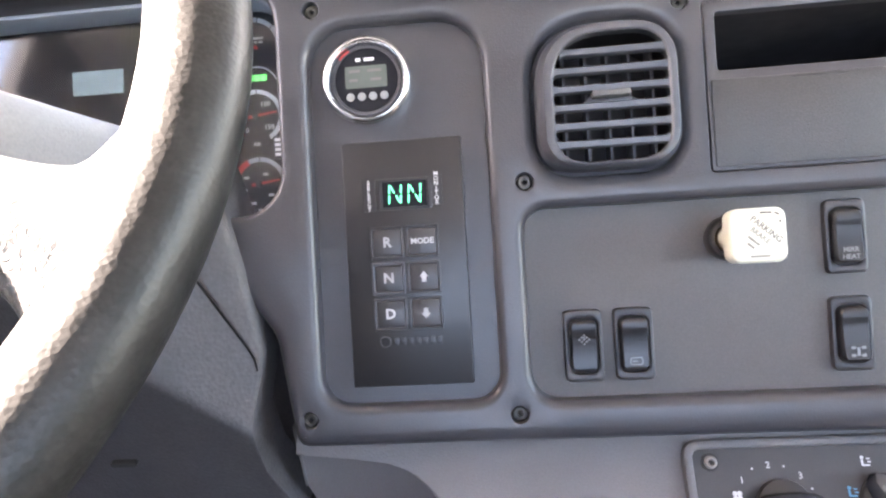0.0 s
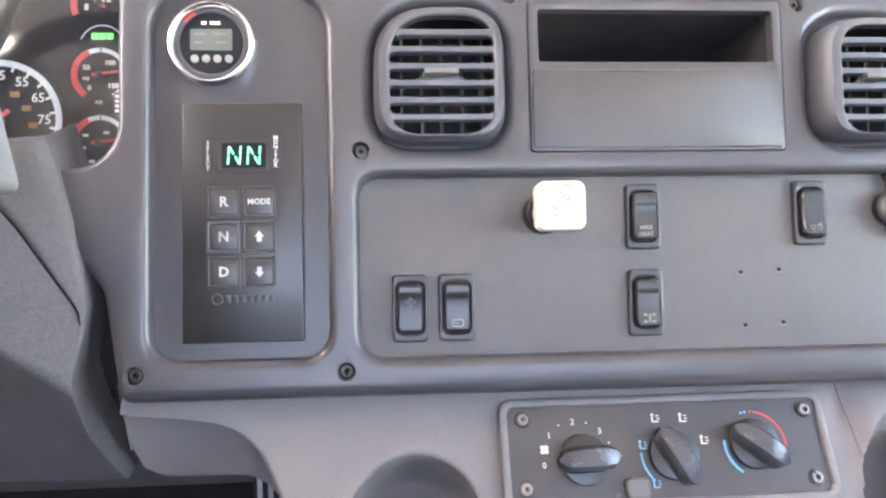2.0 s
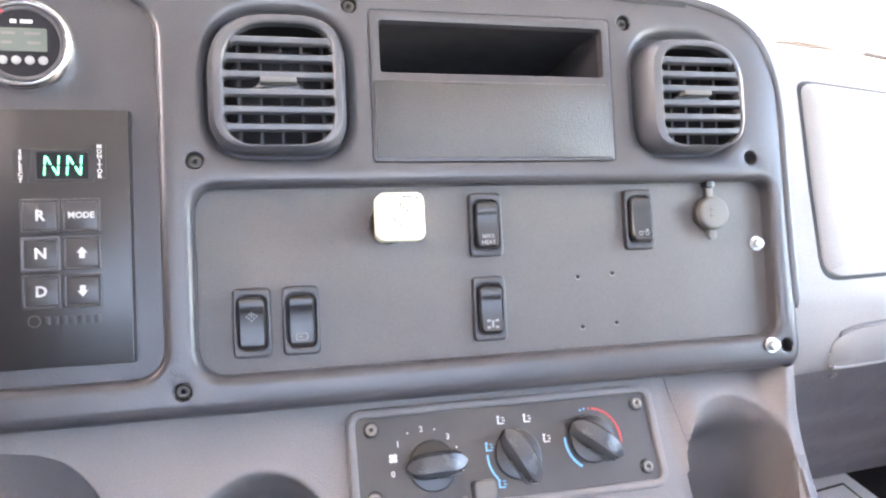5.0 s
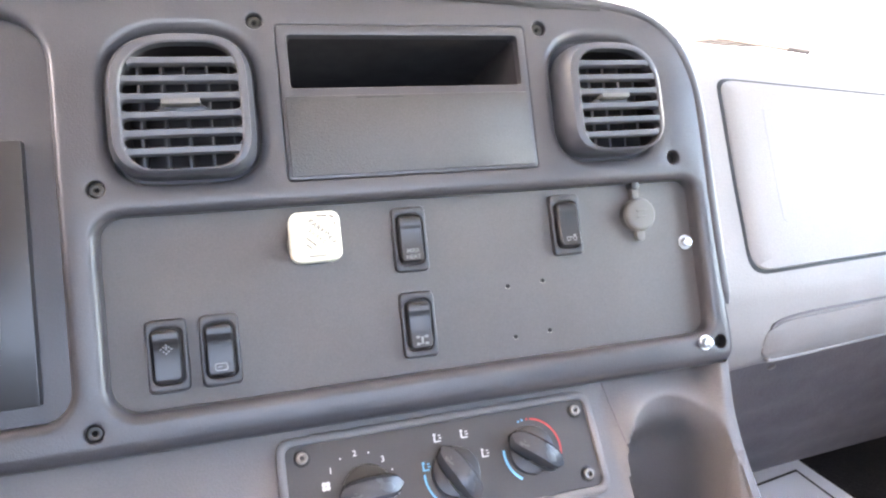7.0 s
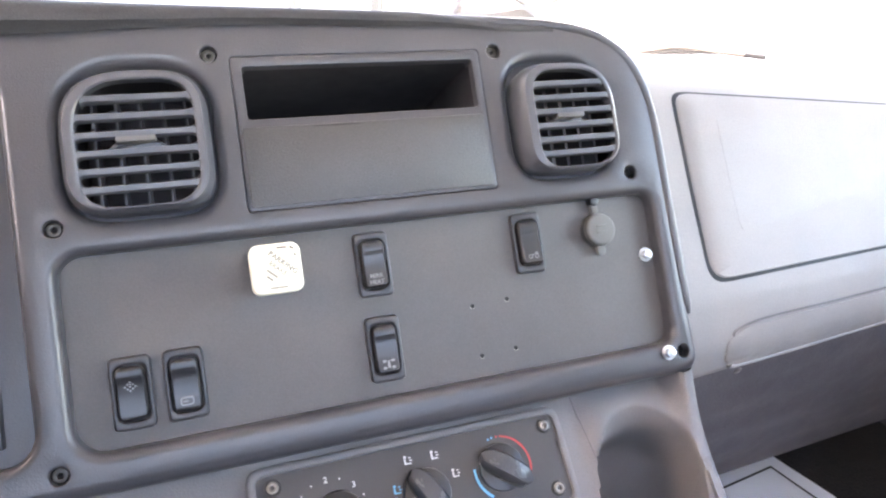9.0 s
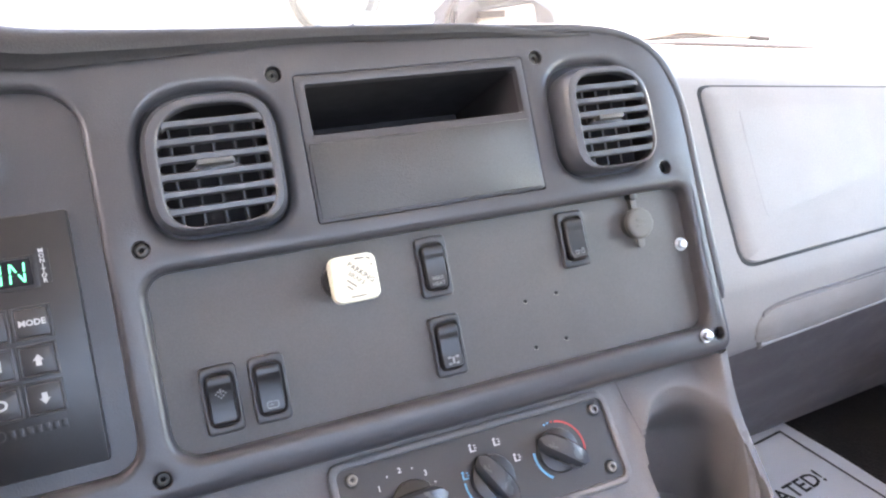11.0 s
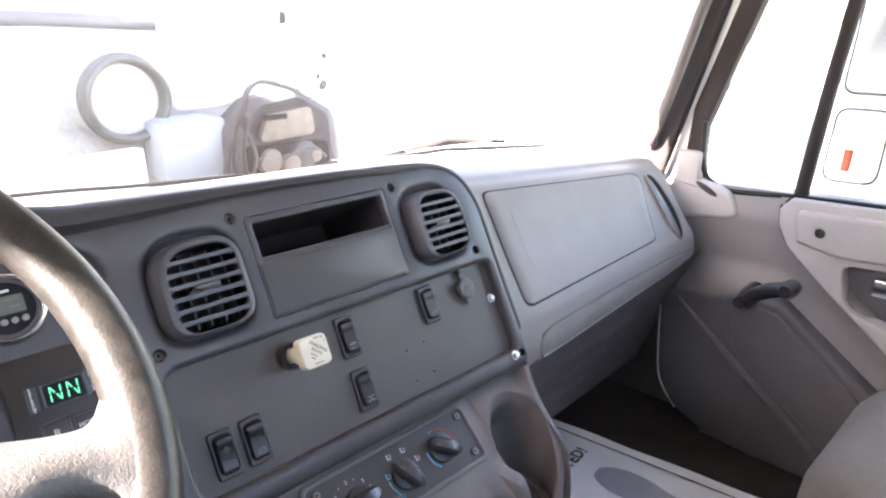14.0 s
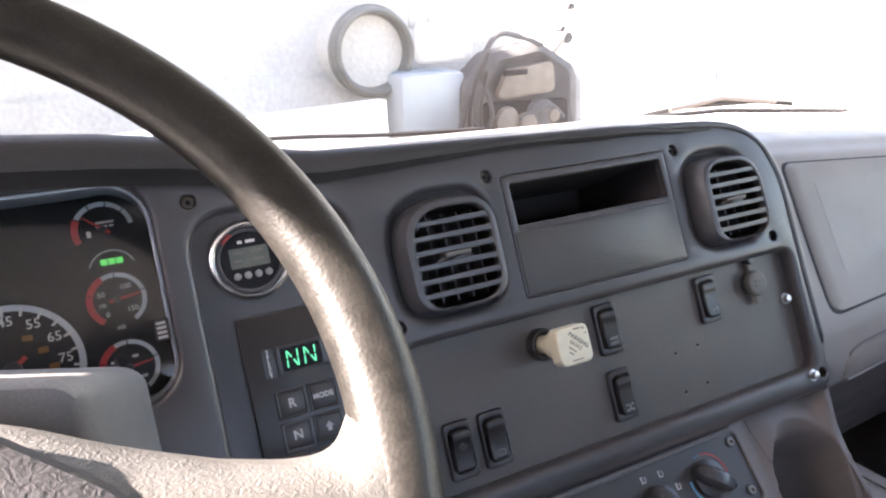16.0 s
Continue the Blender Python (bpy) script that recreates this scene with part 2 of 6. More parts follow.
def boxed(*a, **k):
    return box(bmesh.new(), *a, **k)


def arc(cx, cy, r, a0, a1, n):
    return [(cx + r * math.cos(radians(a0 + (a1 - a0) * i / n)), cy + r * math.sin(radians(a0 + (a1 - a0) * i / n))) for i in range(n + 1)]


def rrect(x0, y0, x1, y1, r, n=6, side=3):
    """Rounded rectangle, counter-clockwise; r: one radius or (bl, br, tr, tl)."""
    bl, br, tr, tl = (r,) * 4 if isinstance(r, (int, float)) else r
    return sides([arc(x0 + bl, y0 + bl, bl, 180, 270, n), arc(x1 - br, y0 + br, br, 270, 360, n), arc(x1 - tr, y1 - tr, tr, 0, 90, n), arc(x0 + tl, y1 - tl, tl, 90, 180, n)], side)


def sides(groups, side):
    """Joins corner arcs into one outline, each straight side cut into equal steps."""
    out = []
    for i, g in enumerate(groups):
        a, b = g[-1], groups[(i + 1) % len(groups)][0]
        out += g + [(a[0] + (b[0] - a[0]) * j / side, a[1] + (b[1] - a[1]) * j / side) for j in range(1, side)]
    return out


def densify(pts, side=3, longer=0.01):
    out = []
    for i, a in enumerate(pts):
        b = pts[(i + 1) % len(pts)]
        out.append(a)
        if math.dist(a, b) > longer:
            out += [(a[0] + (b[0] - a[0]) * j / side, a[1] + (b[1] - a[1]) * j / side) for j in range(1, side)]
    return out


def rounded(corners, n=6):
    """Closed outline through corners (x, y, radius), counter-clockwise."""
    groups, c = [], len(corners)
    for i in range(c):
        p0, p1, p2 = Vector(corners[i - 1][:2]), Vector(corners[i][:2]), Vector(corners[(i + 1) % c][:2])
        a, b = (p0 - p1).normalized(), (p2 - p1).normalized()
        d = min(corners[i][2] / math.tan(a.angle(b) / 2), (p0 - p1).length * 0.47, (p2 - p1).length * 0.47)
        s, e = p1 + a * d, p1 + b * d
        groups.append([tuple(s * (1 - t) ** 2 + p1 * 2 * t * (1 - t) + e * t ** 2) for t in [j / n for j in range(n + 1)]])
    return sides(groups, 3)


def circle(r, n=32, cx=0.0, cy=0.0):
    return [(cx + r * math.cos(2 * math.pi * i / n), cy + r * math.sin(2 * math.pi * i / n)) for i in range(n)]


def offset(loop, d):
    """Moves an outline inwards by d (outwards if negative)."""
    out, n = [], len(loop)
    for i in range(n):
        a, b, c = Vector(loop[i - 1]), Vector(loop[i]), Vector(loop[(i + 1) % n])
        t1, t2 = (b - a), (c - b)
        if t1.length < 1e-9 or t2.length < 1e-9:
            t1 = t2 = c - a
        n1, n2 = Vector((-t1.y, t1.x)).normalized(), Vector((-t2.y, t2.x)).normalized()
        m = (n1 + n2).normalized()
        k = max(0.5, m.dot(n1))
        out.append(tuple(b + m * (d / k)))
    return out


def loft(bm, loops, cap0=False, cap1=False, closed=True):
    """Skins rings of points (all of one length)."""
    rows = [[bm.verts.new(p) for p in l] for l in loops]
    n = len(rows[0])
    for a, b in zip(rows, rows[1:]):
        for i in range(n if closed else n - 1):
            j = (i + 1) % n
            bm.faces.new((a[i], a[j], b[j], b[i]))
    if cap0:
        bm.faces.new(rows[0][::-1])
    if cap1:
        bm.faces.new(rows[-1])
    return rows


def lift(loop, z):
    return [(x, y, z) for x, y in loop]


def prism(bm, loop, z0, z1, r=0.0, n=3, cap0=True):
    """Solid over an outline from z0 to z1, upper edge rounded by r."""
    rings = [lift(loop, z0), lift(loop, z1 - r)]
    for i in range(1, n + 1) if r else ():
        a = radians(90 * i / n)
        rings.append(lift(offset(loop, r * (1 - math.cos(a))), z1 - r + r * math.sin(a)))
    loft(bm, rings, cap0, True)
    return bm


def prismed(*a, **k):
    return prism(bmesh.new(), *a, **k)


def ring_body(bm, outer, inner, z0, z1, r=0.001, depth=None):
    """Flat frame between two outlines of one length, edges rounded."""
    zi = z0 if depth is None else depth
    loft(bm, [lift(outer, z0), lift(outer, z1 - r), lift(offset(outer, r * 0.3), z1 - r * 0.3), lift(offset(outer, r), z1),
              lift(offset(inner, -r), z1), lift(offset(inner, -r * 0.3), z1 - r * 0.3), lift(inner, z1 - r), lift(inner, zi)])
    return bm


def plate(outer, holes, edge_r, edge_z, hole_r):
    """Face at z=0 with a rolled outer edge down to edge_z; holes: (outline, depth), each with a rounded brim."""
    bm = bmesh.new()
    rims = []
    steps = 4
    rings = []
    for i in range(steps + 1):
        a = radians(90 * i / steps)
        rings.append(lift(offset(outer, edge_r * (1 - math.sin(a))), -edge_r * (1 - math.cos(a))))
    rings.append(lift(outer, edge_z))
    rims.append(loft(bm, rings)[0])
    for loop, depth, *own in holes:
        rings, hr = [], own[0] if own else hole_r
        for i in range(steps + 1):
            a = radians(90 * i / steps)
            rings.append(lift(offset(loop, -hr * (1 - math.sin(a))), -hr * (1 - math.cos(a))))
        rings.append(lift(loop, -depth))
        rims.append(loft(bm, rings)[0])
    edges = []
    for row in rims:
        for i in range(len(row)):
            e = bm.edges.get((row[i], row[(i + 1) % len(row)]))
            edges.append(e)
    bmesh.ops.triangle_fill(bm, use_beauty=True, use_dissolve=False, edges=edges, normal=(0, 0, 1))
    return bm


def tube(bm, pts, r, n=10, caps=True):
    """Round rod along points; r: one radius or one a point."""
    pts = [Vector(p) for p in pts]
    rs = r if isinstance(r, (list, tuple)) else [r] * len(pts)
    up = Vector((0.13, 0.31, 0.94))
    rings = []
    for i, p in enumerate(pts):
        d = (pts[min(i + 1, len(pts) - 1)] - pts[max(i - 1, 0)]).normalized()
        u = d.cross(up).normalized()
        v = d.cross(u)
        rings.append([p + (u * math.cos(2 * math.pi * k / n) + v * math.sin(2 * math.pi * k / n)) * rs[i] for k in range(n)])
    loft(bm, rings, caps, caps)
    return bm


def tubed(*a, **k):
    return tube(bmesh.new(), *a, **k)


def spline(pts, per=8):
    """Smooth open line through points."""
    P = [Vector(p) for p in pts]
    P = [P[0] * 2 - P[1]] + P + [P[-1] * 2 - P[-2]]
    out = []
    for i in range(1, len(P) - 2):
        for k in range(per):
            t = k / per
            a, b, c, d = P[i - 1], P[i], P[i + 1], P[i + 2]
            out.append(0.5 * ((2 * b) + (c - a) * t + (2 * a - 5 * b + 4 * c - d) * t * t + (3 * b - a - 3 * c + d) * t ** 3))
    out.append(P[-2])
    return out


def smooth(a, b, x):
    t = min(1.0, max(0.0, (x - a) / (b - a)))
    return t * t * (3 - 2 * t)


def table(pairs, x):
    """Line through (x, y) pairs."""
    if x <= pairs[0][0]:
        return pairs[0][1]
    for (x0, y0), (x1, y1) in zip(pairs, pairs[1:]):
        if x <= x1:
            return y0 + (y1 - y0) * (x - x0) / (x1 - x0)
    return pairs[-1][1]


def sheet(bm, f, us, vs, thick=None):
    """Surface f(u, v) over two lists of values, backed by thick (a vector) if given."""
    rows = [[bm.verts.new(f(u, v)) for v in vs] for u in us]
    for a, b in zip(rows, rows[1:]):
        for i in range(len(vs) - 1):
            bm.faces.new((a[i], a[i + 1], b[i + 1], b[i]))
    if thick is not None:
        res = bmesh.ops.extrude_face_region(bm, geom=list(bm.faces))
        bmesh.ops.translate(bm, vec=thick, verts=[g for g in res["geom"] if isinstance(g, bmesh.types.BMVert)])
    return bm


def span(a, b, n):
    return [a + (b - a) * i / n for i in range(n + 1)]


def lettering(name, text, size, mat, parent, m, label="", bold=0.0, align="CENTER"):
    """Raised words as a mesh part."""
    cu = bpy.data.curves.new(name, "FONT")
    cu.body, cu.size, cu.align_x, cu.align_y, cu.extrude, cu.offset = text, size, align, "CENTER", 0.00012, bold
    cu.resolution_u = 2
    tmp = bpy.data.objects.new(name, cu)
    scene.collection.objects.link(tmp)
    bpy.context.view_layer.update()
    me = bpy.data.meshes.new_from_object(tmp.evaluated_get(bpy.context.evaluated_depsgraph_get()))
    bpy.data.objects.remove(tmp)
    bpy.data.curves.remove(cu)
    me.materials.clear()
    me.materials.append(mat)
    ob = new(name, me)
    ob.matrix_basis = m
    ob.parent = parent
    return tagged(ob, label)


def arc_band(bm, r0, r1, a0, a1, z0, z1, n=24):
    rings = []
    for i in range(n + 1):
        a = radians(a0 + (a1 - a0) * i / n)
        c, s = math.cos(a), math.sin(a)
        rings.append([(r0 * c, r0 * s, z0), (r1 * c, r1 * s, z0), (r1 * c, r1 * s, z1), (r0 * c, r0 * s, z1)])
    loft(bm, rings, True, True)
    return bm


def screw(x, y, r, parent, mat):
    """Socket-head screw sunk in its well."""
    s = part("screw", prismed(circle(r * 1.06, 20), -0.0100, -0.0070), M_CAVITY, parent, m=pose(x, y, 0))
    part("screw_head", ring_body(bmesh.new(), circle(r * 0.80, 20), circle(r * 0.30, 20), -0.0072, -0.0038, 0.0007, -0.0055), mat, s)
    return s


# ---- dash centre panel ----
INSERT_Z, SHIFT_Z = -0.0145, -0.012
BEZEL_TOP = [(-0.56, 0.345), (-0.45, 0.360), (-0.34, 0.363), (-0.25, 0.360), (-0.19, 0.354), (-0.136, 0.345), (-0.085, 0.332), (-0.03, 0.321), (0.04, 0.317), (0.16, 0.312), (0.29, 0.307), (0.41, 0.301)]
VENT_A = [(0.021, 0.163, 0.032), (0.122, 0.163, 0.030), (0.122, 0.272, 0.036), (0.021, 0.272, 0.060)]
VENT_B = [(0.358, 0.163, 0.030), (0.452, 0.163, 0.032), (0.452, 0.266, 0.054), (0.358, 0.266, 0.034)]
outline = rounded([(-0.160, -0.019, 0.012), (0.506, -0.021, 0.018), (0.503, 0.10, 0.1), (0.502, 0.225, 0.06), (0.480, 0.283, 0.05)]
                  + [(x, y, 0.03) for x, y in reversed(BEZEL_TOP)]
                  + [(-0.56, 0.13, 0.02), (-0.50, 0.118, 0.02), (-0.25, 0.118, 0.03), (-0.200, 0.100, 0.03), (-0.172, 0.062, 0.03)])
SCREWS = ((-0.149, 0.001), (0.0, 0.0), (0.0125, 0.161), (0.125, 0.278), (0.351, 0.274), (-0.133, 0.295), (0.464, 0.161), (0.4885, -0.001))
dash_panel = thing("dashboard", DASH, "truck dashboard, dark slate centre panel and taupe passenger side", "dashboard")
part("bezel", plate(outline, [
    (rrect(0.010, 0.008, 0.483, 0.142, (0.020, 0.014, 0.012, 0.016)), 0.016, 0.0070),
    (rrect(-0.1385, 0.010, -0.012, 0.283, (0.020, 0.020, 0.034, 0.030)), 0.014, 0.0065),
    (rrect(-0.500, 0.150, -0.161, 0.324, (0.028, 0.032, 0.036, 0.03)), 0.035),
    (rounded(VENT_A, 10), 0.05, 0.0080),
    (rounded(VENT_B, 10), 0.05, 0.0080),
    (rrect(0.139, 0.159, 0.337, 0.2755, 0.003), 0.02, 0.0015)]
    + [(circle(0.0060, 20, x, y), 0.010, 0.0013) for x, y in SCREWS], 0.010, -0.055, 0.0045), M_BEZEL, dash_panel)
part("switch_field", prismed(rrect(0.006, 0.004, 0.488, 0.146, 0.016), -0.022, INSERT_Z, 0.0005, 1), M_INSERT, dash_panel, "charcoal textured recessed plate")
part("selector_recess", prismed(rrect(-0.142, 0.006, -0.009, 0.287, 0.02), -0.022, SHIFT_Z, 0.0005, 1), M_BEZEL, dash_panel)
for x, y in SCREWS[:6]:
    screw(x, y, 0.0060, dash_panel, M_SCREW)
for x, y in SCREWS[6:]:
    part("dark_hole", prismed(circle(0.0066, 20, x, y), -0.012, -0.0085), M_CAVITY, dash_panel)
for x, y in ((0.3045, 0.0660), (0.3355, 0.0675), (0.3065, 0.0250), (0.3370, 0.0265)):
    h = part("drilled_hole", prismed(circle(0.0018, 12, x, y), INSERT_Z - 0.001, INSERT_Z + 0.0003), M_CAVITY, dash_panel)
    part("burr", arc_band(bmesh.new(), 0.0017, 0.0023, 190, 330, INSERT_Z, INSERT_Z + 0.0005, 8), M_STEEL, h, m=pose(x, y, 0))
# rounded lip over the instruments, deepest over the cluster
def lip(u, v):
    top = table(BEZEL_TOP, u) + 0.001
    end = 1 - smooth(0.26, 0.41, u)
    out = 0.001 + 0.006 * end + 0.018 * (1 - smooth(-0.16, 0.12, u))
    drop = 0.005 + 0.009 * end + 0.030 * (1 - smooth(-0.22, 0.20, u))
    a = radians(-62 + 222 * v)
    prof_y, prof_z = math.sin(a), math.cos(a)
    top -= 0.008 * (1 - smooth(0.0, 1.0, end))
    yy = top - drop * 0.5 + drop * 0.5 * prof_y
    zz = (out if prof_z > 0 else 0.006 + 0.024 * end) * prof_z * (0.9 if v > 0.1 else 0.55)
    return (u, yy, zz)
part("brow", sheet(bmesh.new(), lip, span(-0.555, 0.41, 60), span(0, 1, 12)), M_BROW, dash_panel, "rounded overhanging lip")

lip_path = spline([(0.300, 0.3035, -0.004), (0.36, 0.300, -0.0035), (0.415, 0.2955, -0.003), (0.452, 0.286, -0.003), (0.478, 0.267, -0.003), (0.492, 0.240, -0.003), (0.498, 0.205, -0.003), (0.499, 0.15, -0.003), (0.500, 0.09, -0.003), (0.502, 0.03, -0.004)], 6)
part("edge_bead", tubed(lip_path, [0.0048] * (len(lip_path) - 1) + [0.003], 10), M_BEZEL, dash_panel, "rounded bead round the panel corner")

for x, y, z in ((0.4755, 0.0875, INSERT_Z + 0.0002), (0.4725, 0.0, 0.0)):
    b = thing("hex_bolt", at(x, y, z), "bright zinc hex bolt with washer in the dash panel", "bolt", "bolts in the dash panel")
    part("washer", prismed(circle(0.0064, 20), 0.0, 0.0012, 0.0003, 1), M_ZINC, b)
    part("bolt_head", prismed(circle(0.0047, 6), 0.0012, 0.0058, 0.0008, 2), M_ZINC, b)


# ---- air vents ----
def vent(name, corners, tab_x, flip):
    loop = rounded(corners, 10)
    xs, ys = [p[0] for p in loop], [p[1] for p in loop]
    x0, x1, y0, y1 = min(xs), max(xs), min(ys), max(ys)
    cx, cy = (x0 + x1) / 2, (y0 + y1) / 2
    loop = [(x - cx, (y - y0) * ((y1 - y0 - 0.0045) / (y1 - y0)) + y0 - cy) for x, y in loop]
    v = thing(name, at(cx, cy), "slate plastic dash air vent with horizontal slats", "air vent", "dash air vents")
    w, h = (x1 - x0) / 2, (y1 - y0) / 2
    inner = [(-w + 0.0135, -h + 0.0060, 0.022), (w - 0.0115, -h + 0.0060, 0.024), (w - 0.0115, h - 0.0165, 0.024), (-w + 0.0135, h - 0.0165, 0.052)]
    if flip:
        inner = [(-w + 0.0150, -h + 0.0055, 0.020), (w - 0.0085, -h + 0.0055, 0.024), (w - 0.0085, h - 0.0155, 0.044), (-w + 0.0150, h - 0.0155, 0.022)]
    inner = rounded(inner, 10)
    loop = offset(loop, 0.0022)
    mid = [(a[0] + (b[0] - a[0]) * 0.42, a[1] + (b[1] - a[1]) * 0.42) for a, b in zip(loop, inner)]
    body = bmesh.new()
    loft(body, [lift(offset(loop, -0.0090), -0.0125), lift(offset(loop, -0.0030), -0.0110), lift(loop, -0.0080), lift(loop, 0.004), lift(offset(loop, 0.0012), 0.010), lift(offset(loop, 0.0034), 0.0140), lift(mid, 0.0175),
                lift([((a[0] + b[0]) / 2, (a[1] + b[1]) / 2) for a, b in zip(mid, inner)], 0.0186), lift(offset(inner, -0.0010), 0.0184), lift(inner, 0.0174), lift(inner, 0.0090)])
    part("housing", body, M_VENT, v)
    throat = bmesh.new()
    loft(throat, [lift(offset(inner, -0.0005), 0.0092), lift(offset(inner, -0.003), 0.004), lift(offset(inner, -0.003), -0.048)], False, True)
    part("duct", throat, M_SLOT, v, "dark air duct")
    iy0, iy1 = min(p[1] for p in inner), max(p[1] for p in inner)
    def reach(y):
        cut = []
        for a, b in zip(inner, inner[1:] + inner[:1]):
            if (a[1] - y) * (b[1] - y) < 0:
                cut.append(a[0] + (b[0] - a[0]) * (y - a[1]) / (b[1] - a[1]))
        return min(cut), max(cut)
    n = 7
    for i in range(1, n):
        y = iy0 + (iy1 - iy0) * i / n
        a, b = reach(y)
        s = bmesh.new()
        prof = [(-0.0026, 0.0160), (-0.0017, 0.0176), (0.0017, 0.0180), (0.0026, 0.0165), (0.0018, 0.0085), (-0.0018, 0.0085)]
        pitch, r = (iy1 - iy0) / n, 0.0042
        def swell(d):
            return 1 + (pitch / 2 / 0.0026 - 1) * (1 - math.sqrt(max(0.0, 1 - ((r - d) / r) ** 2))) if d < r else 1
        stops = [0, 0.0003, 0.0008, 0.0016, 0.0028, 0.0042]
        xs = [a - 0.0004 + d for d in stops] + [b + 0.0004 - d for d in reversed(stops)]
        loft(s, [[(x, y + p * swell(min(x - a, b - x) + 0.0004), q - 0.0006) for p, q in prof] for x in xs], True, True)
        part("slat", s, M_VENT, v)
    for i in range(5):
        x = -w * 0.70 + w * 1.50 * (i + 0.5) / 5
        part("vane", boxed(x - 0.0008, iy0 + 0.004, -0.024, x + 0.0008, iy1 - 0.004, -0.004), M_VENT, v)
    t = part("slider", prismed(rounded([(-0.022, -0.004, 0.003), (0.022, -0.004, 0.003), (0.012, 0.003, 0.002), (-0.012, 0.003, 0.002)], 3), 0.008, 0.0145, 0.002, 2), M_VENT, v, m=pose(tab_x - cx, -0.0065, 0))
    part("thumb_tab", boxed(-0.0125, 0.0005, 0.010, 0.0125, 0.0045, 0.022, bevel=0.0012), M_SOCKET, t)
    return v


vent("air_vent", VENT_A, 0.072, False)
vent("air_vent", VENT_B, 0.402, True)

# ---- radio opening and blank pocket below it ----
radio = thing("radio_bay", at(0.238, 0.217), "empty radio bay with black frame and blank pebbled cover", "radio bay")
part("frame", ring_body(bmesh.new(), rrect(-0.0988, -0.0578, 0.0988, 0.0583, 0.003, 3, 6), rrect(-0.091, 0.0105, 0.092, 0.0505, 0.0025, 3, 6), -0.012, 0.0006, 0.0012, -0.014), M_BEZEL, radio)
cav = bmesh.new()
loft(cav, [lift(rrect(-0.091, 0.0105, 0.092, 0.0505, 0.0025), -0.008), lift(rrect(-0.090, 0.0105, 0.091, 0.0495, 0.002), -0.150)], False, True)
part("cavity", cav, M_SLOT, radio, "deep black empty slot")
cover = part("blank_cover", prismed(rrect(-0.0965, -0.0555, 0.0955, 0.0042, 0.002, 3, 4), -0.006, 0.0020, 0.0012, 2), M_POCKET, radio, "pebbled black blank cover")
part("finger_groove", boxed(-0.0450, 0.0016, 0.0006, -0.0080, 0.0026, 0.0022), M_BLACK, cover)

# ---- rocker switches ----
def icon(kind, parent, y, z):
    bm = bmesh.new()
    if kind == "words":
        lettering("legend", "MIRR", 0.0046, M_LEGEND_DIM, parent, pose(0, y + 0.0022, z, 0, 0, 0), bold=0.0001)
        lettering("legend", "HEAT", 0.0046, M_LEGEND_DIM, parent, pose(0, y - 0.0026, z, 0, 0, 0), bold=0.0001)
        bm.free()
        return
    if kind == "lamp":
        for i in range(-2, 3):
            for j in range(-2, 3):
                if abs(i) + abs(j) < 4 and (i + j) % 2 == 0 or (i, j) == (0, 1):
                    box(bm, i * 0.0017 - 0.0006, y + j * 0.0015 - 0.0005, z, i * 0.0017 + 0.0006, y + j * 0.0015 + 0.0005, z + 0.0002)
    elif kind == "mirror":
        ring_body(bm, rrect(-0.0045, y - 0.0028, 0.0045, y + 0.0028, 0.0016, 3), rrect(-0.0037, y - 0.0020, 0.0037, y + 0.0020, 0.0012, 3), z, z + 0.0002, 0.00005)
        box(bm, -0.0027, y - 0.0003, z, 0.0006, y + 0.0004, z + 0.0002)
    elif kind == "axle":
        for sx in (-1, 1):
            for sy in (-1, 1):
                box(bm, sx * 0.0034 - 0.0013, y + sy * 0.0026 - 0.0010, z, sx * 0.0034 + 0.0013, y + sy * 0.0026 + 0.0010, z + 0.0002)
        for sy in (-1, 1):
            box(bm, -0.003, y + sy * 0.0026 - 0.0002, z, 0.003, y + sy * 0.0026 + 0.0002, z + 0.0002)
        box(bm, -0.0009, y - 0.0026, z, 0.0009, y + 0.0026, z + 0.0002)
    else:
        ring_body(bm, circle(0.0019, 14, -0.0026, y - 0.0006), circle(0.0012, 14, -0.0026, y - 0.0006), z, z + 0.0002, 0.00005)
        ring_body(bm, circle(0.0019, 14, 0.0030, y - 0.0006), circle(0.0012, 14, 0.0030, y - 0.0006), z, z + 0.0002, 0.00005)
        box(bm, -0.0046, y + 0.0004, z, 0.0010, y + 0.0012, z + 0.0002)
        box(bm, 0.0018, y + 0.0010, z, 0.0042, y + 0.0030, z + 0.0002)
    part("symbol", bm, M_LEGEND_DIM, parent)


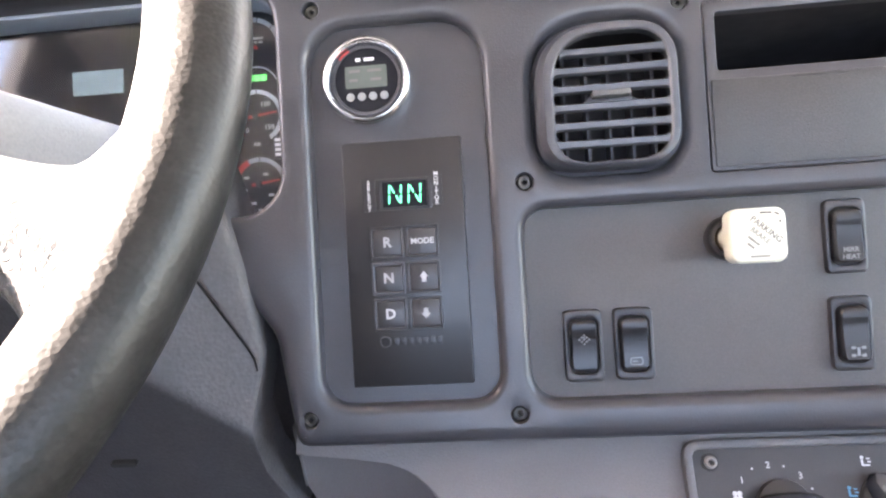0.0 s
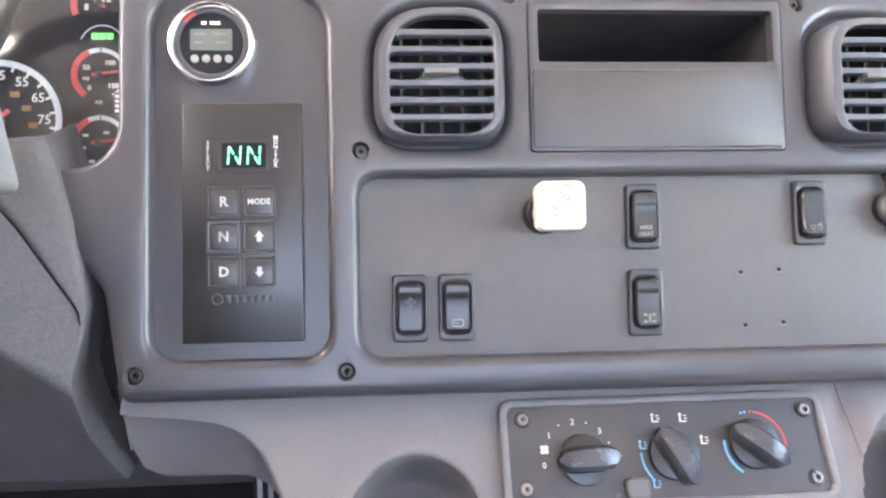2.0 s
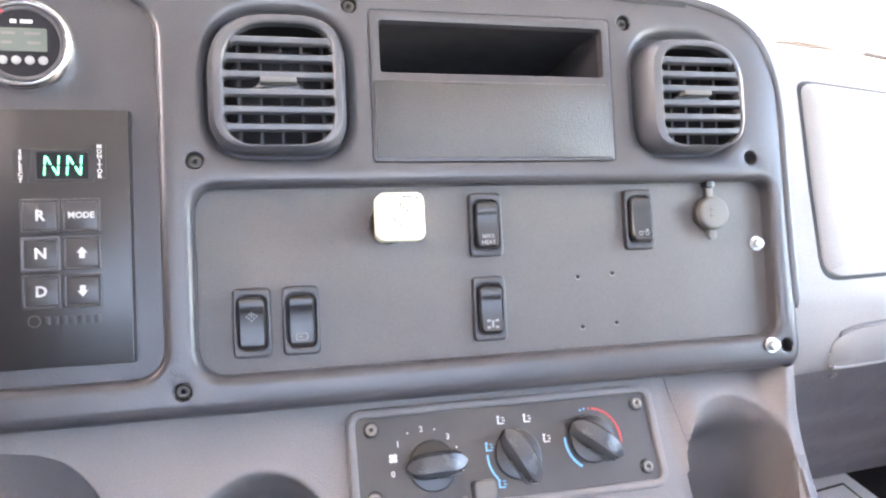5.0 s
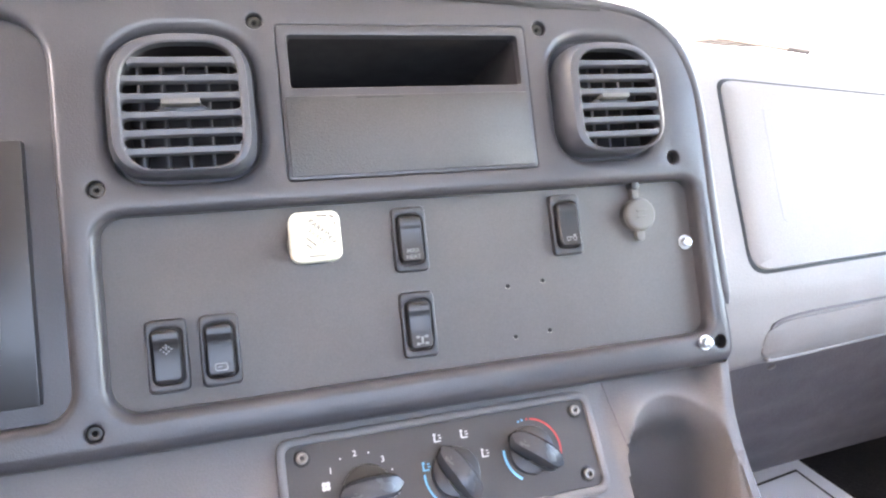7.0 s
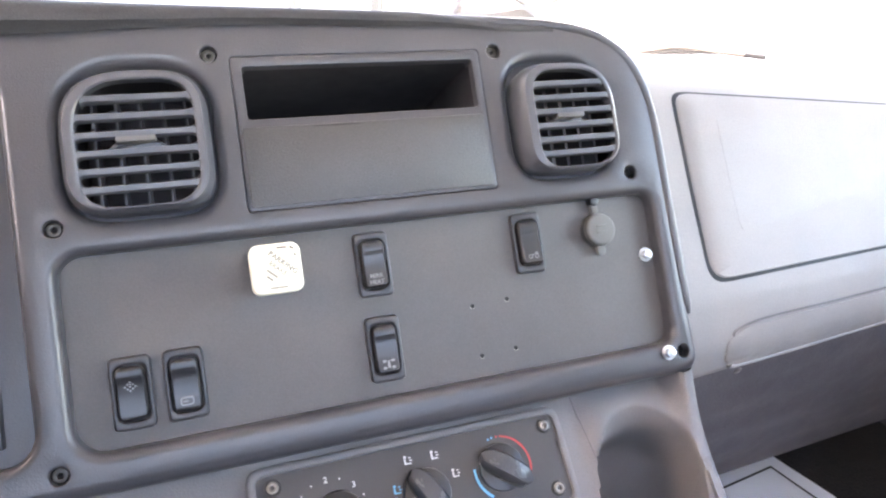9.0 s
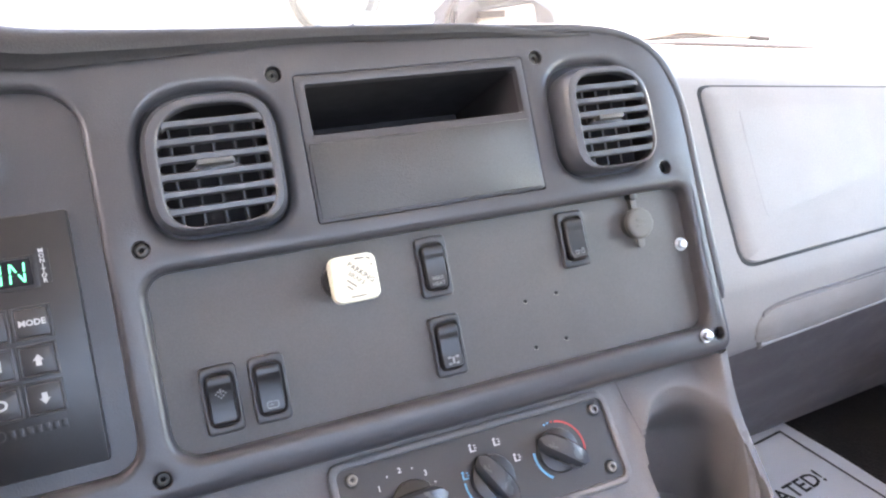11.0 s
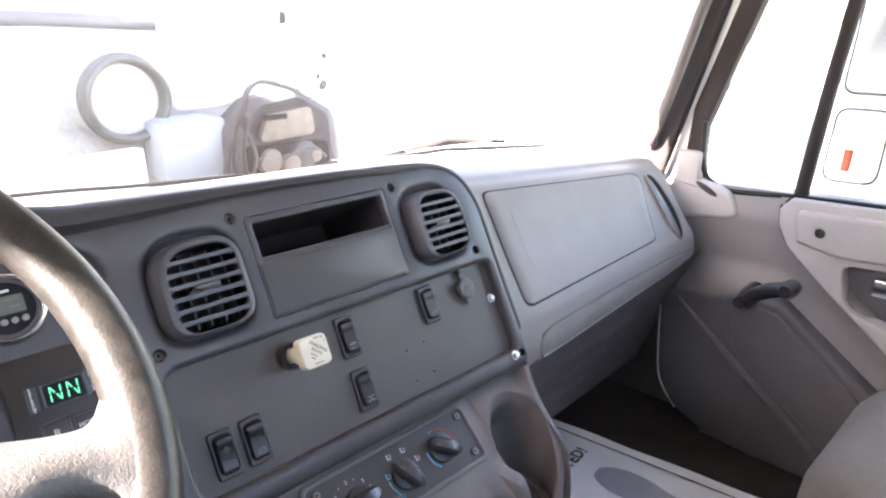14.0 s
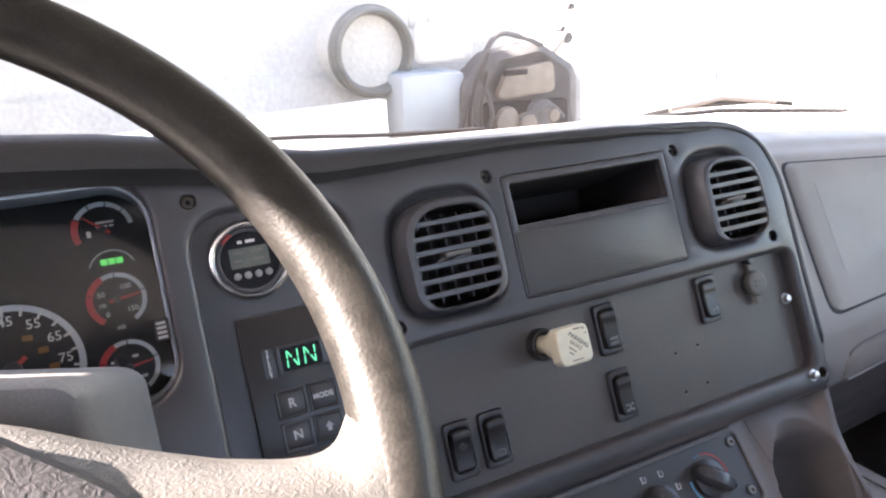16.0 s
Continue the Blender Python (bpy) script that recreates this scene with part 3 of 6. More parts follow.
def rocker(x, y, kind, label, tilt):
    s = thing("rocker_switch", at(x, y, INSERT_Z), label, "switch", "rocker switches on the dash")
    part("surround", ring_body(bmesh.new(), rrect(-0.0134, -0.0252, 0.0134, 0.0252, 0.0040, 5), rrect(-0.0103, -0.0194, 0.0103, 0.0196, 0.0056, 5), 0.0, 0.0052, 0.0018, 0.001), M_SWITCH, s)
    body = bmesh.new()
    def dish(y):
        """Rounded ledge at the top, hollow face below it."""
        return 0.0098 + 0.0011 * smooth(0.0062, 0.0128, y) - 0.0010 * max(0.0, 1 - ((y + 0.0045) / 0.0140) ** 2) + tilt * y
    rows = []
    for y in [-0.0186, -0.0184, -0.0178, -0.0166, -0.0150] + span(-0.013, 0.0075, 10) + span(0.0080, 0.0120, 6) + [0.0135, 0.0150, 0.0166, 0.0178, 0.0184, 0.0187]:
        e = max(0.0, abs(y) - 0.0137) / 0.0050
        w = 0.0038 + 0.0056 * math.sqrt(max(0.0, 1 - e * e))
        z = dish(y) - 0.0026 * max(0.0, abs(y) - 0.0160) ** 2 / 0.0027 ** 2
        half = [(w, 0.001), (w, z - 0.0026), (w - 0.0004, z - 0.0012), (w - 0.0014, z - 0.0002), (w * 0.55, z - 0.0002), (0.0, z - 0.0003)]
        rows.append([(-x, y, q) for x, q in half] + [(x, y, q) for x, q in half[-2::-1]])
    loft(body, rows, True, True)
    r = part("rocker", body, M_BLACK, s)
    yi = 0.0050 if kind == "lamp" else -0.0115
    icon(kind, r, yi, dish(yi) + 0.0004)
    return s


rocker(0.0472, 0.0442, "lamp", "black rocker switch with a dotted white symbol", 0.05)
rocker(0.0820, 0.0442, "mirror", "black rocker switch with white outlined symbol", 0.02)
rocker(0.2270, 0.1105, "words", "black rocker switch lettered mirror heat", -0.05)
rocker(0.2270, 0.0445, "axle", "black rocker switch with white axle symbol", -0.08)
rocker(0.3610, 0.1115, "tractor", "black rocker switch with white vehicle symbol", -0.10)

# ---- parking brake knob ----
knob = thing("parking_brake_knob", at(0.150, 0.1135, INSERT_Z), "cream square parking brake valve knob, pulled out", "knob")
part("collar", ring_body(bmesh.new(), circle(0.0155, 28), circle(0.0105, 28), 0.0, 0.012, 0.003, 0.002), M_BLACK, knob)
part("shaft", prismed(circle(0.0085, 24), 0.0, 0.050, 0.001, 2), M_KNOB, knob)
neck = bmesh.new()
loft(neck, [lift(circle(0.0085, 28), 0.022), lift(circle(0.0125, 28), 0.026), lift(circle(0.0130, 28), 0.040), lift(circle(0.0140, 28), 0.0465)], True, True)
part("neck", neck, M_KNOB, knob)
head = part("head", prismed(rrect(-0.0168, -0.0168, 0.0168, 0.0168, 0.0062, 8), 0.0455, 0.0590, 0.0020, 4), M_KNOB, knob, "rounded square cream face with faded lettering")
lettering("lettering", "PARKING", 0.0054, M_INK, head, pose(0.0046, 0.0034, 0.0590, 0, 0, -42), bold=0.0001)
lettering("lettering", "BRAKE", 0.0046, M_INK_FADED, head, pose(0.0008, -0.0002, 0.0590, 0, 0, -42), bold=0.0001)
for x, y, wd in ((-0.0032, -0.0032, 0.0085), (-0.0050, -0.0062, 0.0050)):
    part("faded_line", boxed(-wd / 2, -0.0007, 0.0590, wd / 2, 0.0007, 0.0591), M_INK_FADED, head, m=pose(x, y, 0, 0, 0, -42))
for x, y, wd, turn in ((0.0048, 0.0136, 0.0070, -2), (0.0112, 0.0128, 0.0032, -28), (0.0130, 0.0080, 0.0016, -80)):
    part("edge_line", boxed(-wd / 2, -0.0006, 0.0590, wd / 2, 0.0006, 0.0591), M_INK, head, m=pose(x, y, 0, 0, 0, turn))
part("edge_line", boxed(-0.0055, -0.0134, 0.0590, 0.0060, -0.0122, 0.0591), M_INK_FADED, head)

# ---- power socket ----
sock = thing("power_socket", at(0.428, 0.1145, INSERT_Z), "grey rubber-capped power socket in the dash", "socket")
part("barrel", prismed(circle(0.0138, 28), 0.0, 0.006, 0.0012, 2), M_BLACK, sock)
cap = part("cap", prismed(circle(0.0142, 30), 0.006, 0.0125, 0.003, 3), M_SOCKET, sock)
for y in (-0.0022, 0.0030):
    part("cap_bar", boxed(-0.0050, y - 0.0009, 0.0122, 0.0050, y + 0.0009, 0.0136, bevel=0.0004), M_SOCKET, cap)
part("pull_tab", prismed(rrect(-0.0042, -0.0225, 0.0042, -0.010, 0.0035, 4), 0.004, 0.0075, 0.001, 2), M_SOCKET, cap)
strap = part("strap", prismed(rrect(-0.0032, 0.010, 0.0032, 0.0245, 0.002, 3), 0.002, 0.0065, 0.001, 2), M_SOCKET, sock)
part("strap_pin", prismed(circle(0.0042, 16, 0, 0.0255), 0.0, 0.0085, 0.0015, 2), M_BLACK, sock)

# ---- round load gauge ----
gauge = thing("load_gauge", at(-0.0955, 0.2425, SHIFT_Z), "round chrome-ringed digital load gauge with four buttons", "gauge")
part("case", prismed(circle(0.0265, 40), 0.0, 0.005), M_BLACK, gauge)
ringm = bmesh.new()
prof = [(0.0270, 0.0), (0.0326, 0.0), (0.0330, 0.004), (0.0326, 0.0072), (0.0316, 0.0098), (0.0302, 0.0114), (0.0288, 0.0118), (0.0275, 0.0106), (0.0265, 0.0085), (0.0260, 0.006)]
loft(ringm, [[(r * math.cos(a), r * math.sin(a), z) for r, z in prof] for a in [2 * math.pi * i / 56 for i in range(57)]], closed=False)
part("chrome_ring", ringm, M_CHROME, gauge, "bright chrome ring")
part("inner_ring", ring_body(bmesh.new(), circle(0.0259, 48), circle(0.0232, 48), 0.006, 0.0078, 0.0008), M_BEZEL, gauge)
face = part("face", prismed(circle(0.0235, 40), 0.0055, 0.0068), M_DIAL, gauge)
part("screen", prismed(rrect(-0.0155, -0.0055, 0.0150, 0.0105, 0.001, 2), 0.0068, 0.0072), M_LCD, face, "grey-green digital screen")
seg = bmesh.new()
for x0, y0, w0 in ((-0.0125, 0.0060, 0.008), (0.0010, 0.0060, 0.010), (-0.0125, -0.0005, 0.006), (0.0030, -0.0005, 0.008)):
    box(seg, x0, y0, 0.0072, x0 + w0, y0 + 0.0018, 0.00728)
part("digits", seg, M_SOCKET, face)
for i in range(4):
    b = part("button", prismed(circle(0.0029, 18, -0.0122 + i * 0.0082, -0.0117), 0.0068, 0.0082, 0.0006, 2), M_GAUGE_KEY, face)
lo = bmesh.new()
for i, w0 in enumerate((0.0045, 0.009)):
    box(lo, -0.0075 + i * 0.0062, 0.0140, 0.0068, -0.0075 + i * 0.0062 + w0 * 0.82, 0.0163, 0.0069)
part("maker_mark", lo, M_LEGEND, face)
part("red_arc", arc_band(bmesh.new(), 0.0236, 0.0254, 118, 140, 0.0079, 0.0082, 8), M_RED, gauge)

# ---- gear selector keypad ----
sel = thing("gear_selector", at(-0.0735, 0.110, SHIFT_Z), "black push-button gear selector with green display", "gear selector")
body = part("body", prismed(rrect(-0.0430, -0.0875, 0.0430, 0.0875, 0.0012, 2, 6), 0.0, 0.0075, 0.0008, 2), M_BLACK, sel)
disp = part("display", ring_body(bmesh.new(), rrect(-0.0185, 0.0375, 0.0205, 0.0600, 0.001, 2), rrect(-0.0150, 0.0395, 0.0170, 0.0580, 0.0008, 2), 0.0074, 0.0082, 0.0003, 0.0076), M_BLACK, sel)
part("window", prismed(rrect(-0.0150, 0.0395, 0.0170, 0.0580, 0.0008, 2), 0.0070, 0.0077), M_DIAL, disp)
for dx in (-0.0068, 0.0072):
    d = bmesh.new()
    hx, hy = 0.0042, 0.0066
    def stroke(x0, y0, x1, y1, wd=0.0011):
        v = Vector((x1 - x0, y1 - y0)).normalized()
        nx, ny = -v.y * wd / 2, v.x * wd / 2
        loft(d, [[(x0 + nx, y0 + ny, z), (x1 + nx, y1 + ny, z), (x1 - nx, y1 - ny, z), (x0 - nx, y0 - ny, z)] for z in (0.0077, 0.00785)], True, True)
    for sx in (-1, 1):
        stroke(sx * hx - 0.0004, -hy, sx * hx, -0.0006)
        stroke(sx * hx, 0.0006, sx * hx + 0.0004, hy)
    stroke(-hx + 0.001, hy - 0.0006, -0.0006, 0.0008)
    stroke(0.0006, -0.0008, hx - 0.001, -hy + 0.0006)
    part("digit_N", d, M_LED, disp, "lit green letter N", m=pose(dx + 0.001, 0.0488, 0))
part("caption_plate", prismed(rrect(-0.0290, 0.0375, -0.0200, 0.0600, 0.0006, 2), 0.0070, 0.0079), M_BLACK, sel)
part("caption_plate", prismed(rrect(0.0205, 0.0395, 0.0280, 0.0635, 0.0006, 2), 0.0070, 0.0079), M_BLACK, sel)
for word, cx, y0, st in (("SELECT", -0.0247, 0.0585, 0.0038), ("MONITOR", 0.0240, 0.0622, 0.0034)):
    for i, ch in enumerate(word):
        lettering("caption", ch, 0.0042, M_LEGEND, sel, pose(cx, y0 - i * st - 0.0006, 0.0080), bold=0.00008)
for j, (y, left, right) in enumerate(((0.0145, "R", "MODE"), (-0.0110, "N", "UP"), (-0.0365, "D", "DOWN"))):
    for x, t in ((-0.0135, left), (0.0118, right)):
        k = part("key", ring_body(bmesh.new(), rrect(x - 0.0120, y - 0.0115, x + 0.0120, y + 0.0115, 0.0012, 2), rrect(x - 0.0100, y - 0.0095, x + 0.0100, y + 0.0095, 0.001, 2), 0.0070, 0.0094 if t == "N" else 0.0088, 0.0007, 0.0078), M_VENT if t == "N" else M_SWITCH, sel)
        part("key_top", prismed(rrect(x - 0.0100, y - 0.0095, x + 0.0100, y + 0.0095, 0.001, 2), 0.0070, 0.0084, 0.0008, 2), M_SWITCH, k)
        if t in "RND":
            lettering("legend", t, 0.0100, M_LEGEND_KEY, k, pose(x, y, 0.0085), bold=0.00030)
        elif t == "MODE":
            lettering("legend", t, 0.0058, M_LEGEND_KEY, k, pose(x, y, 0.0085), bold=0.00018)
        else:
            s = 1 if t == "UP" else -1
            a = [(x - 0.0034, y), (x + 0.0034, y), (x, y + 0.0042)] if s > 0 else [(x - 0.0034, y), (x, y - 0.0042), (x + 0.0034, y)]
            bm = bmesh.new()
            prism(bm, a, 0.0084, 0.0086)
            box(bm, x - 0.0017, min(y, y - s * 0.0036), 0.0084, x + 0.0017, max(y, y - s * 0.0036), 0.0086)
            part("arrow", bm, M_LEGEND_KEY, k)
badge = part("embossed_badge", ring_body(bmesh.new(), circle(0.0042, 20, -0.0185, -0.0560), circle(0.0033, 20, -0.0185, -0.0560), 0.0074, 0.0078, 0.0001), M_SWITCH, sel)
for i in range(7):
    part("badge_bar", boxed(-0.0125 + i * 0.0052, -0.0586, 0.0074, -0.0088 + i * 0.0052, -0.0532, 0.0078, bevel=0.0002), M_BLACK, badge)


# ---- instrument cluster ----
CL_Z = -0.057
cluster = thing("instrument_cluster", at(-0.332, 0.236, CL_Z), "black instrument cluster with silver-ringed dials and red needles", "instrument cluster")
part("dial_plate", prismed(rrect(-0.178, -0.095, 0.176, 0.097, 0.03, 6, 6), -0.010, 0.0), M_DIAL, cluster)
# ring added as a painted highlight along the lens edge
part("lens_edge_glint", ring_body(bmesh.new(), rrect(-0.168, -0.0858, 0.1712, 0.0880, (0.026, 0.030, 0.034, 0.028), 8, 8), rrect(-0.1650, -0.0830, 0.1680, 0.0850, (0.023, 0.027, 0.031, 0.025), 8, 8), 0.0, 0.030, 0.001), M_EDGE_GLINT, cluster, "pale blue-silver ring painted as the lens edge highlight")
glass = part("lens", prismed(rrect(-0.1650, -0.0830, 0.1680, 0.0850, 0.026, 6, 4), 0.026, 0.0275), M_LENS, cluster, "clear glossy lens")
glass.visible_shadow = False


def dial(x, y, r, a0, a1, needle, red=None, ticks=8, numbers=()):
    d = part("dial", prismed(circle(r * 1.08, 40), 0.0, 0.0008), M_DIAL, cluster, m=pose(x, y, 0))
    part("scale_ring", arc_band(bmesh.new(), r * (0.90 if r > 0.03 else 0.84), r, a0, a1, 0.0008, 0.0016, 40), M_RING, d)
    if red:
        part("red_band", arc_band(bmesh.new(), r * 0.80, r * 1.02, red[0], red[1], 0.0010, 0.0018, 16), M_RED, d)
    tk = bmesh.new()
    for i in range(ticks + 1):
        a = radians(a0 + (a1 - a0) * i / ticks)
        c, s = math.cos(a), math.sin(a)
        w = r * 0.02
        loft(tk, [[(q * c - w * s, q * s + w * c, z), (q * c + w * s, q * s - w * c, z)] for z, q in ((0.0019, r * 0.82), (0.0019, r * 0.99))], closed=False)
    part("ticks", tk, M_LEGEND if r > 0.03 else M_DIAL, d)
    nb = bmesh.new()
    a = radians(needle)
    c, s = math.cos(a), math.sin(a)
    w = r * (0.035 if r > 0.03 else 0.060)
    loft(nb, [[(-0.25 * r * c - w * s, -0.25 * r * s + w * c, z), (-0.25 * r * c + w * s, -0.25 * r * s - w * c, z), (0.8 * r * c + w * 0.4 * s, 0.8 * r * s - w * 0.4 * c, z), (0.8 * r * c - w * 0.4 * s, 0.8 * r * s + w * 0.4 * c, z)] for z in (0.0035, 0.0045)], True, True)
    n = part("needle", nb, M_RED, d, "red needle")
    part("hub", prismed(circle(r * 0.12, 18), 0.0008, 0.0055, 0.001, 2), M_BLACK, n)
    for t, na, size, rr in numbers:
        lettering("number", t, size, M_LEGEND, d, pose(rr * r * math.cos(radians(na)), rr * r * math.sin(radians(na)), 0.0010), bold=0.0001)
    return d


speedo = dial(0.057, -0.038, 0.049, 225, -42, 218, None, 16, [("85", -28, 0.0106, 0.72), ("75", 1, 0.0106, 0.72), ("65", 31, 0.0106, 0.72), ("55", 60, 0.0106, 0.73), ("45", 90, 0.0106, 0.74), ("35", 118, 0.0106, 0.74)])
for a, rr in ((60, 0.50), (25, 0.48), (-8, 0.55)):
    part("telltale", boxed(-0.0035, -0.0022, 0.0009, 0.0035, 0.0022, 0.0012, bevel=0.0004), M_AMBER, speedo, m=pose(rr * 0.049 * math.cos(radians(a)), rr * 0.049 * math.sin(radians(a)), 0))
dial(-0.057, -0.038, 0.049, 225, -42, 222, None, 12, [("10", 45, 0.0106, 0.74), ("15", 0, 0.0106, 0.72)])
fuel = dial(0.135, 0.057, 0.0228, 150, 5, 140, (150, 205), 4)
part("fuel_pump", boxed(-0.0125, -0.0050, 0.0009, -0.0095, 0.0, 0.0012), M_LEGEND, fuel)
part("caption_bars", boxed(-0.005, 0.0050, 0.0009, 0.0085, 0.0068, 0.0012), M_LEGEND, fuel)
for i in range(3):
    part("caption_dash", boxed(-0.005 + i * 0.0048, 0.0018, 0.0009, -0.0015 + i * 0.0048, 0.0034, 0.0012), M_LEGEND, fuel)
air = [("50", 152, 0.0058, 0.56), ("100", 52, 0.0058, 0.56), ("150", -42, 0.0058, 0.62), ("0", 232, 0.0058, 0.62), ("PSI", 196, 0.0040, 0.52), ("AIR", 268, 0.0042, 1.02)]
dial(0.135, -0.001, 0.0220, 235, -60, 8, (115, 235), 4, air)
dial(0.135, -0.056, 0.0220, 235, -60, 8, (115, 215), 4)
for y in (-0.056,):
    for dx, dy in ((-0.011, 0.006), (0.005, 0.008), (0.009, -0.009), (-0.013, -0.004), (-0.006, -0.015), (0.0, -0.021)):
        part("scale_mark", boxed(0.135 + dx - 0.0022, y + dy - 0.0011, 0.0009, 0.135 + dx + 0.0022, y + dy + 0.0011, 0.0012), M_LEGEND, cluster)
lamp = part("lamp_frame", arc_band(bmesh.new(), 0.017, 0.0180, 20, 160, 0.0008, 0.0012, 16), M_RING, cluster, m=pose(0.1365, 0.022, 0))
for i in range(3):
    part("green_segment", boxed(-0.0082 + i * 0.0058, 0.0060, 0.0009, -0.0032 + i * 0.0058, 0.0110, 0.0013), M_LED2, lamp, "lit green bar")
part("display", prismed(rrect(-0.021, 0.028, 0.023, 0.048, 0.001, 2), 0.0, 0.0012), M_LCD2, cluster, "pale rectangular display")
reset = part("reset_button", boxed(0.158, -0.041, 0.020, 0.169, -0.024, 0.0315, bevel=0.001), M_BLACK, cluster)
for i in range(4):
    part("caption_bar", boxed(0.1595, -0.0395 + i * 0.0037, 0.0315, 0.1665, -0.0373 + i * 0.0037, 0.0318), M_LEGEND, reset)


# ---- lower console: slope with two cup wells, knee notch ----
UP = pose(0, 0, ZP)          # level frame with its origin at the panel's lower screws
FLOOR = -0.50                # cab floor in that frame
SLOPE = [(-0.32, 0.000), (-0.27, -0.018), (-0.20, -0.046), (-0.165, -0.060), (-0.150, -0.069), (-0.140, -0.074), (-0.130, -0.073), (-0.118, -0.064), (-0.0915, -0.037), (-0.0475, 0.007), (-0.030, 0.022), (-0.018, 0.026)]


EDGE = [(-0.30, 0.010), (-0.278, -0.040), (-0.258, -0.078), (-0.235, -0.096), (-0.19, -0.098), (-0.143, -0.093), (-0.113, -0.074), (-0.068, -0.033), (-0.007, -0.003)]


def console_y(x, z):
    y = table(SLOPE, z) - 0.017 * smooth(0.380, 0.410, x) * smooth(-0.02, -0.06, z)
    flat = 0.022
    rim = sum(table([(-0.15, -0.036), (-0.126, -0.040), (-0.100, -0.046), (-0.083, -0.055), (-0.064, -0.068), (-0.050, -0.092), (-0.044, -0.130), (-0.036, -0.300)], z + d) for d in (-0.006, -0.003, 0.0, 0.003)) / 4
    g = smooth(rim - 0.018, rim + 0.007, x)
    y = flat + (y - flat) * g
    edge = sum(table(EDGE, z + d) for d in (-0.016, -0.008, 0.0, 0.008, 0.016)) / 5
    y += (min(edge, y) - y) * max(smooth(0.470, 0.486, x), smooth(0.340, 0.372, x) * smooth(-0.100, -0.135, z))
    for cx, r, yc, top in ((0.437, 0.047, -0.048, -0.042), (0.048, 0.047, -0.058, -0.060)):
        dx = abs(x - cx)
        well = yc + 0.026 * smooth(-0.06, -0.12, z) + (math.sqrt(r * r - dx * dx) * 0.98 if dx < r else -12 * (dx - r)) - 8 * max(0.0, -0.200 - z)
        h = min(1.0, max(0.0, 0.5 + 0.5 * (y - well) / 0.0032))
        y = well + (y - well) * h + 0.0032 * h * (1 - h)
    return y


def console_low(x):
    return table([(-0.170, -0.078), (-0.164, -0.098), (-0.150, -0.107), (-0.085, -0.109), (-0.072, -0.116), (-0.060, -0.134), (-0.050, -0.165), (-0.040, -0.200), (0.00, -0.205), (0.10, -0.195), (0.15, -0.180), (0.21, -0.188), (0.28, -0.212), (0.385, -0.252), (0.46, -0.272), (0.51, -0.262)], x)


def console_point(x, v):
    z = -0.018 + (console_low(x) + 0.018) * v
    y = console_y(x, z)
    return (x, y + 0.026 * (1 - math.sqrt(max(0.0, 1 - max(0.0, (x - 0.484) / 0.021) ** 2))), z)


CX = sorted(span(-0.170, -0.002, 110) + span(0.0, 0.505, 180) + [c + s * (0.047 - d) for c in (0.048, 0.437) for s in (-1, 1) for d in (-0.0004, 0.0001, 0.0008, 0.002)] + [0.4935, 0.4965, 0.499, 0.501, 0.503, 0.5042])
CV = sorted(span(0, 1, 170) + [(0.202 + d - 0.018) / 0.282 for d in (-0.004, -0.0025, -0.001, 0.0005, 0.002, 0.004, 0.006, 0.008, 0.010, 0.012)])
def loft_slot():
    """Long slot that tapers to its far end, on the undercut face."""
    bm = bmesh.new()
    rings = []
    for t in span(0, 1, 14):
        x = 0.13 + 0.175 * t
        z1, z0 = -0.152 - 0.010 * t, -0.172 + 0.004 * t
        rings.append([(x, console_y(x, z) - d, z) for z, d in ((z0, -0.004), (z0, 0.0012), ((z0 + z1) / 2, 0.0012), (z1, 0.0012), (z1, -0.004))])
    loft(bm, rings, True, True)
    return bm


console = thing("lower_console", UP, "taupe plastic lower dash console with cup wells", "console")
part("shell", sheet(bmesh.new(), console_point, CX, CV), M_TAUPE_SHADED, console)
part("side_wall", sheet(bmesh.new(), lambda v, w: (0.5045 + 0.004 * w, console_point(0.505, v)[1] + w * 0.16, console_point(0.505, v)[2]), span(0, 1, 30), span(0, 1, 3)), M_TAUPE_SHADED, console)
part("left_wall", sheet(bmesh.new(), lambda z, w: (-0.170 + w * 0.01, 0.018 + w * 0.10, z), span(-0.018, -0.078, 3), span(0, 1, 3)), M_TAUPE_SHADED, console)
part("underside", sheet(bmesh.new(), lambda x, w: (x, console_point(x, 1.0)[1] + 0.16 * w, console_point(x, 1.0)[2] + 0.012 * w), span(-0.170, 0.505, 60), span(0, 1, 3)), M_TAUPE_SHADED, console)
seam = [(0.384 + 0.012 * t, console_y(0.384 + 0.012 * t, -0.02 - 0.075 * t) - 0.0002, -0.02 - 0.075 * t) for t in span(0, 1, 16)]
part("seam", tubed(seam, 0.0005, 6), M_KICK, console)
part("cup_ring", ring_body(bmesh.new(), circle(0.040, 40), circle(0.033, 40), 0.0, 0.0035, 0.0012), M_TAUPE_SHADED, console, m=pose(0.437, -0.040, -0.2030, 4, 0, 0))
def cup_top(a):
    return table([(165, -0.094), (180, -0.106), (200, -0.113), (213, -0.117), (221, -0.123), (228, -0.137), (234, -0.161), (238, -0.181), (243, -0.189), (266, -0.190), (274, -0.186), (284, -0.172), (305, -0.150), (330, -0.122), (352, -0.096), (362, -0.080)], a)
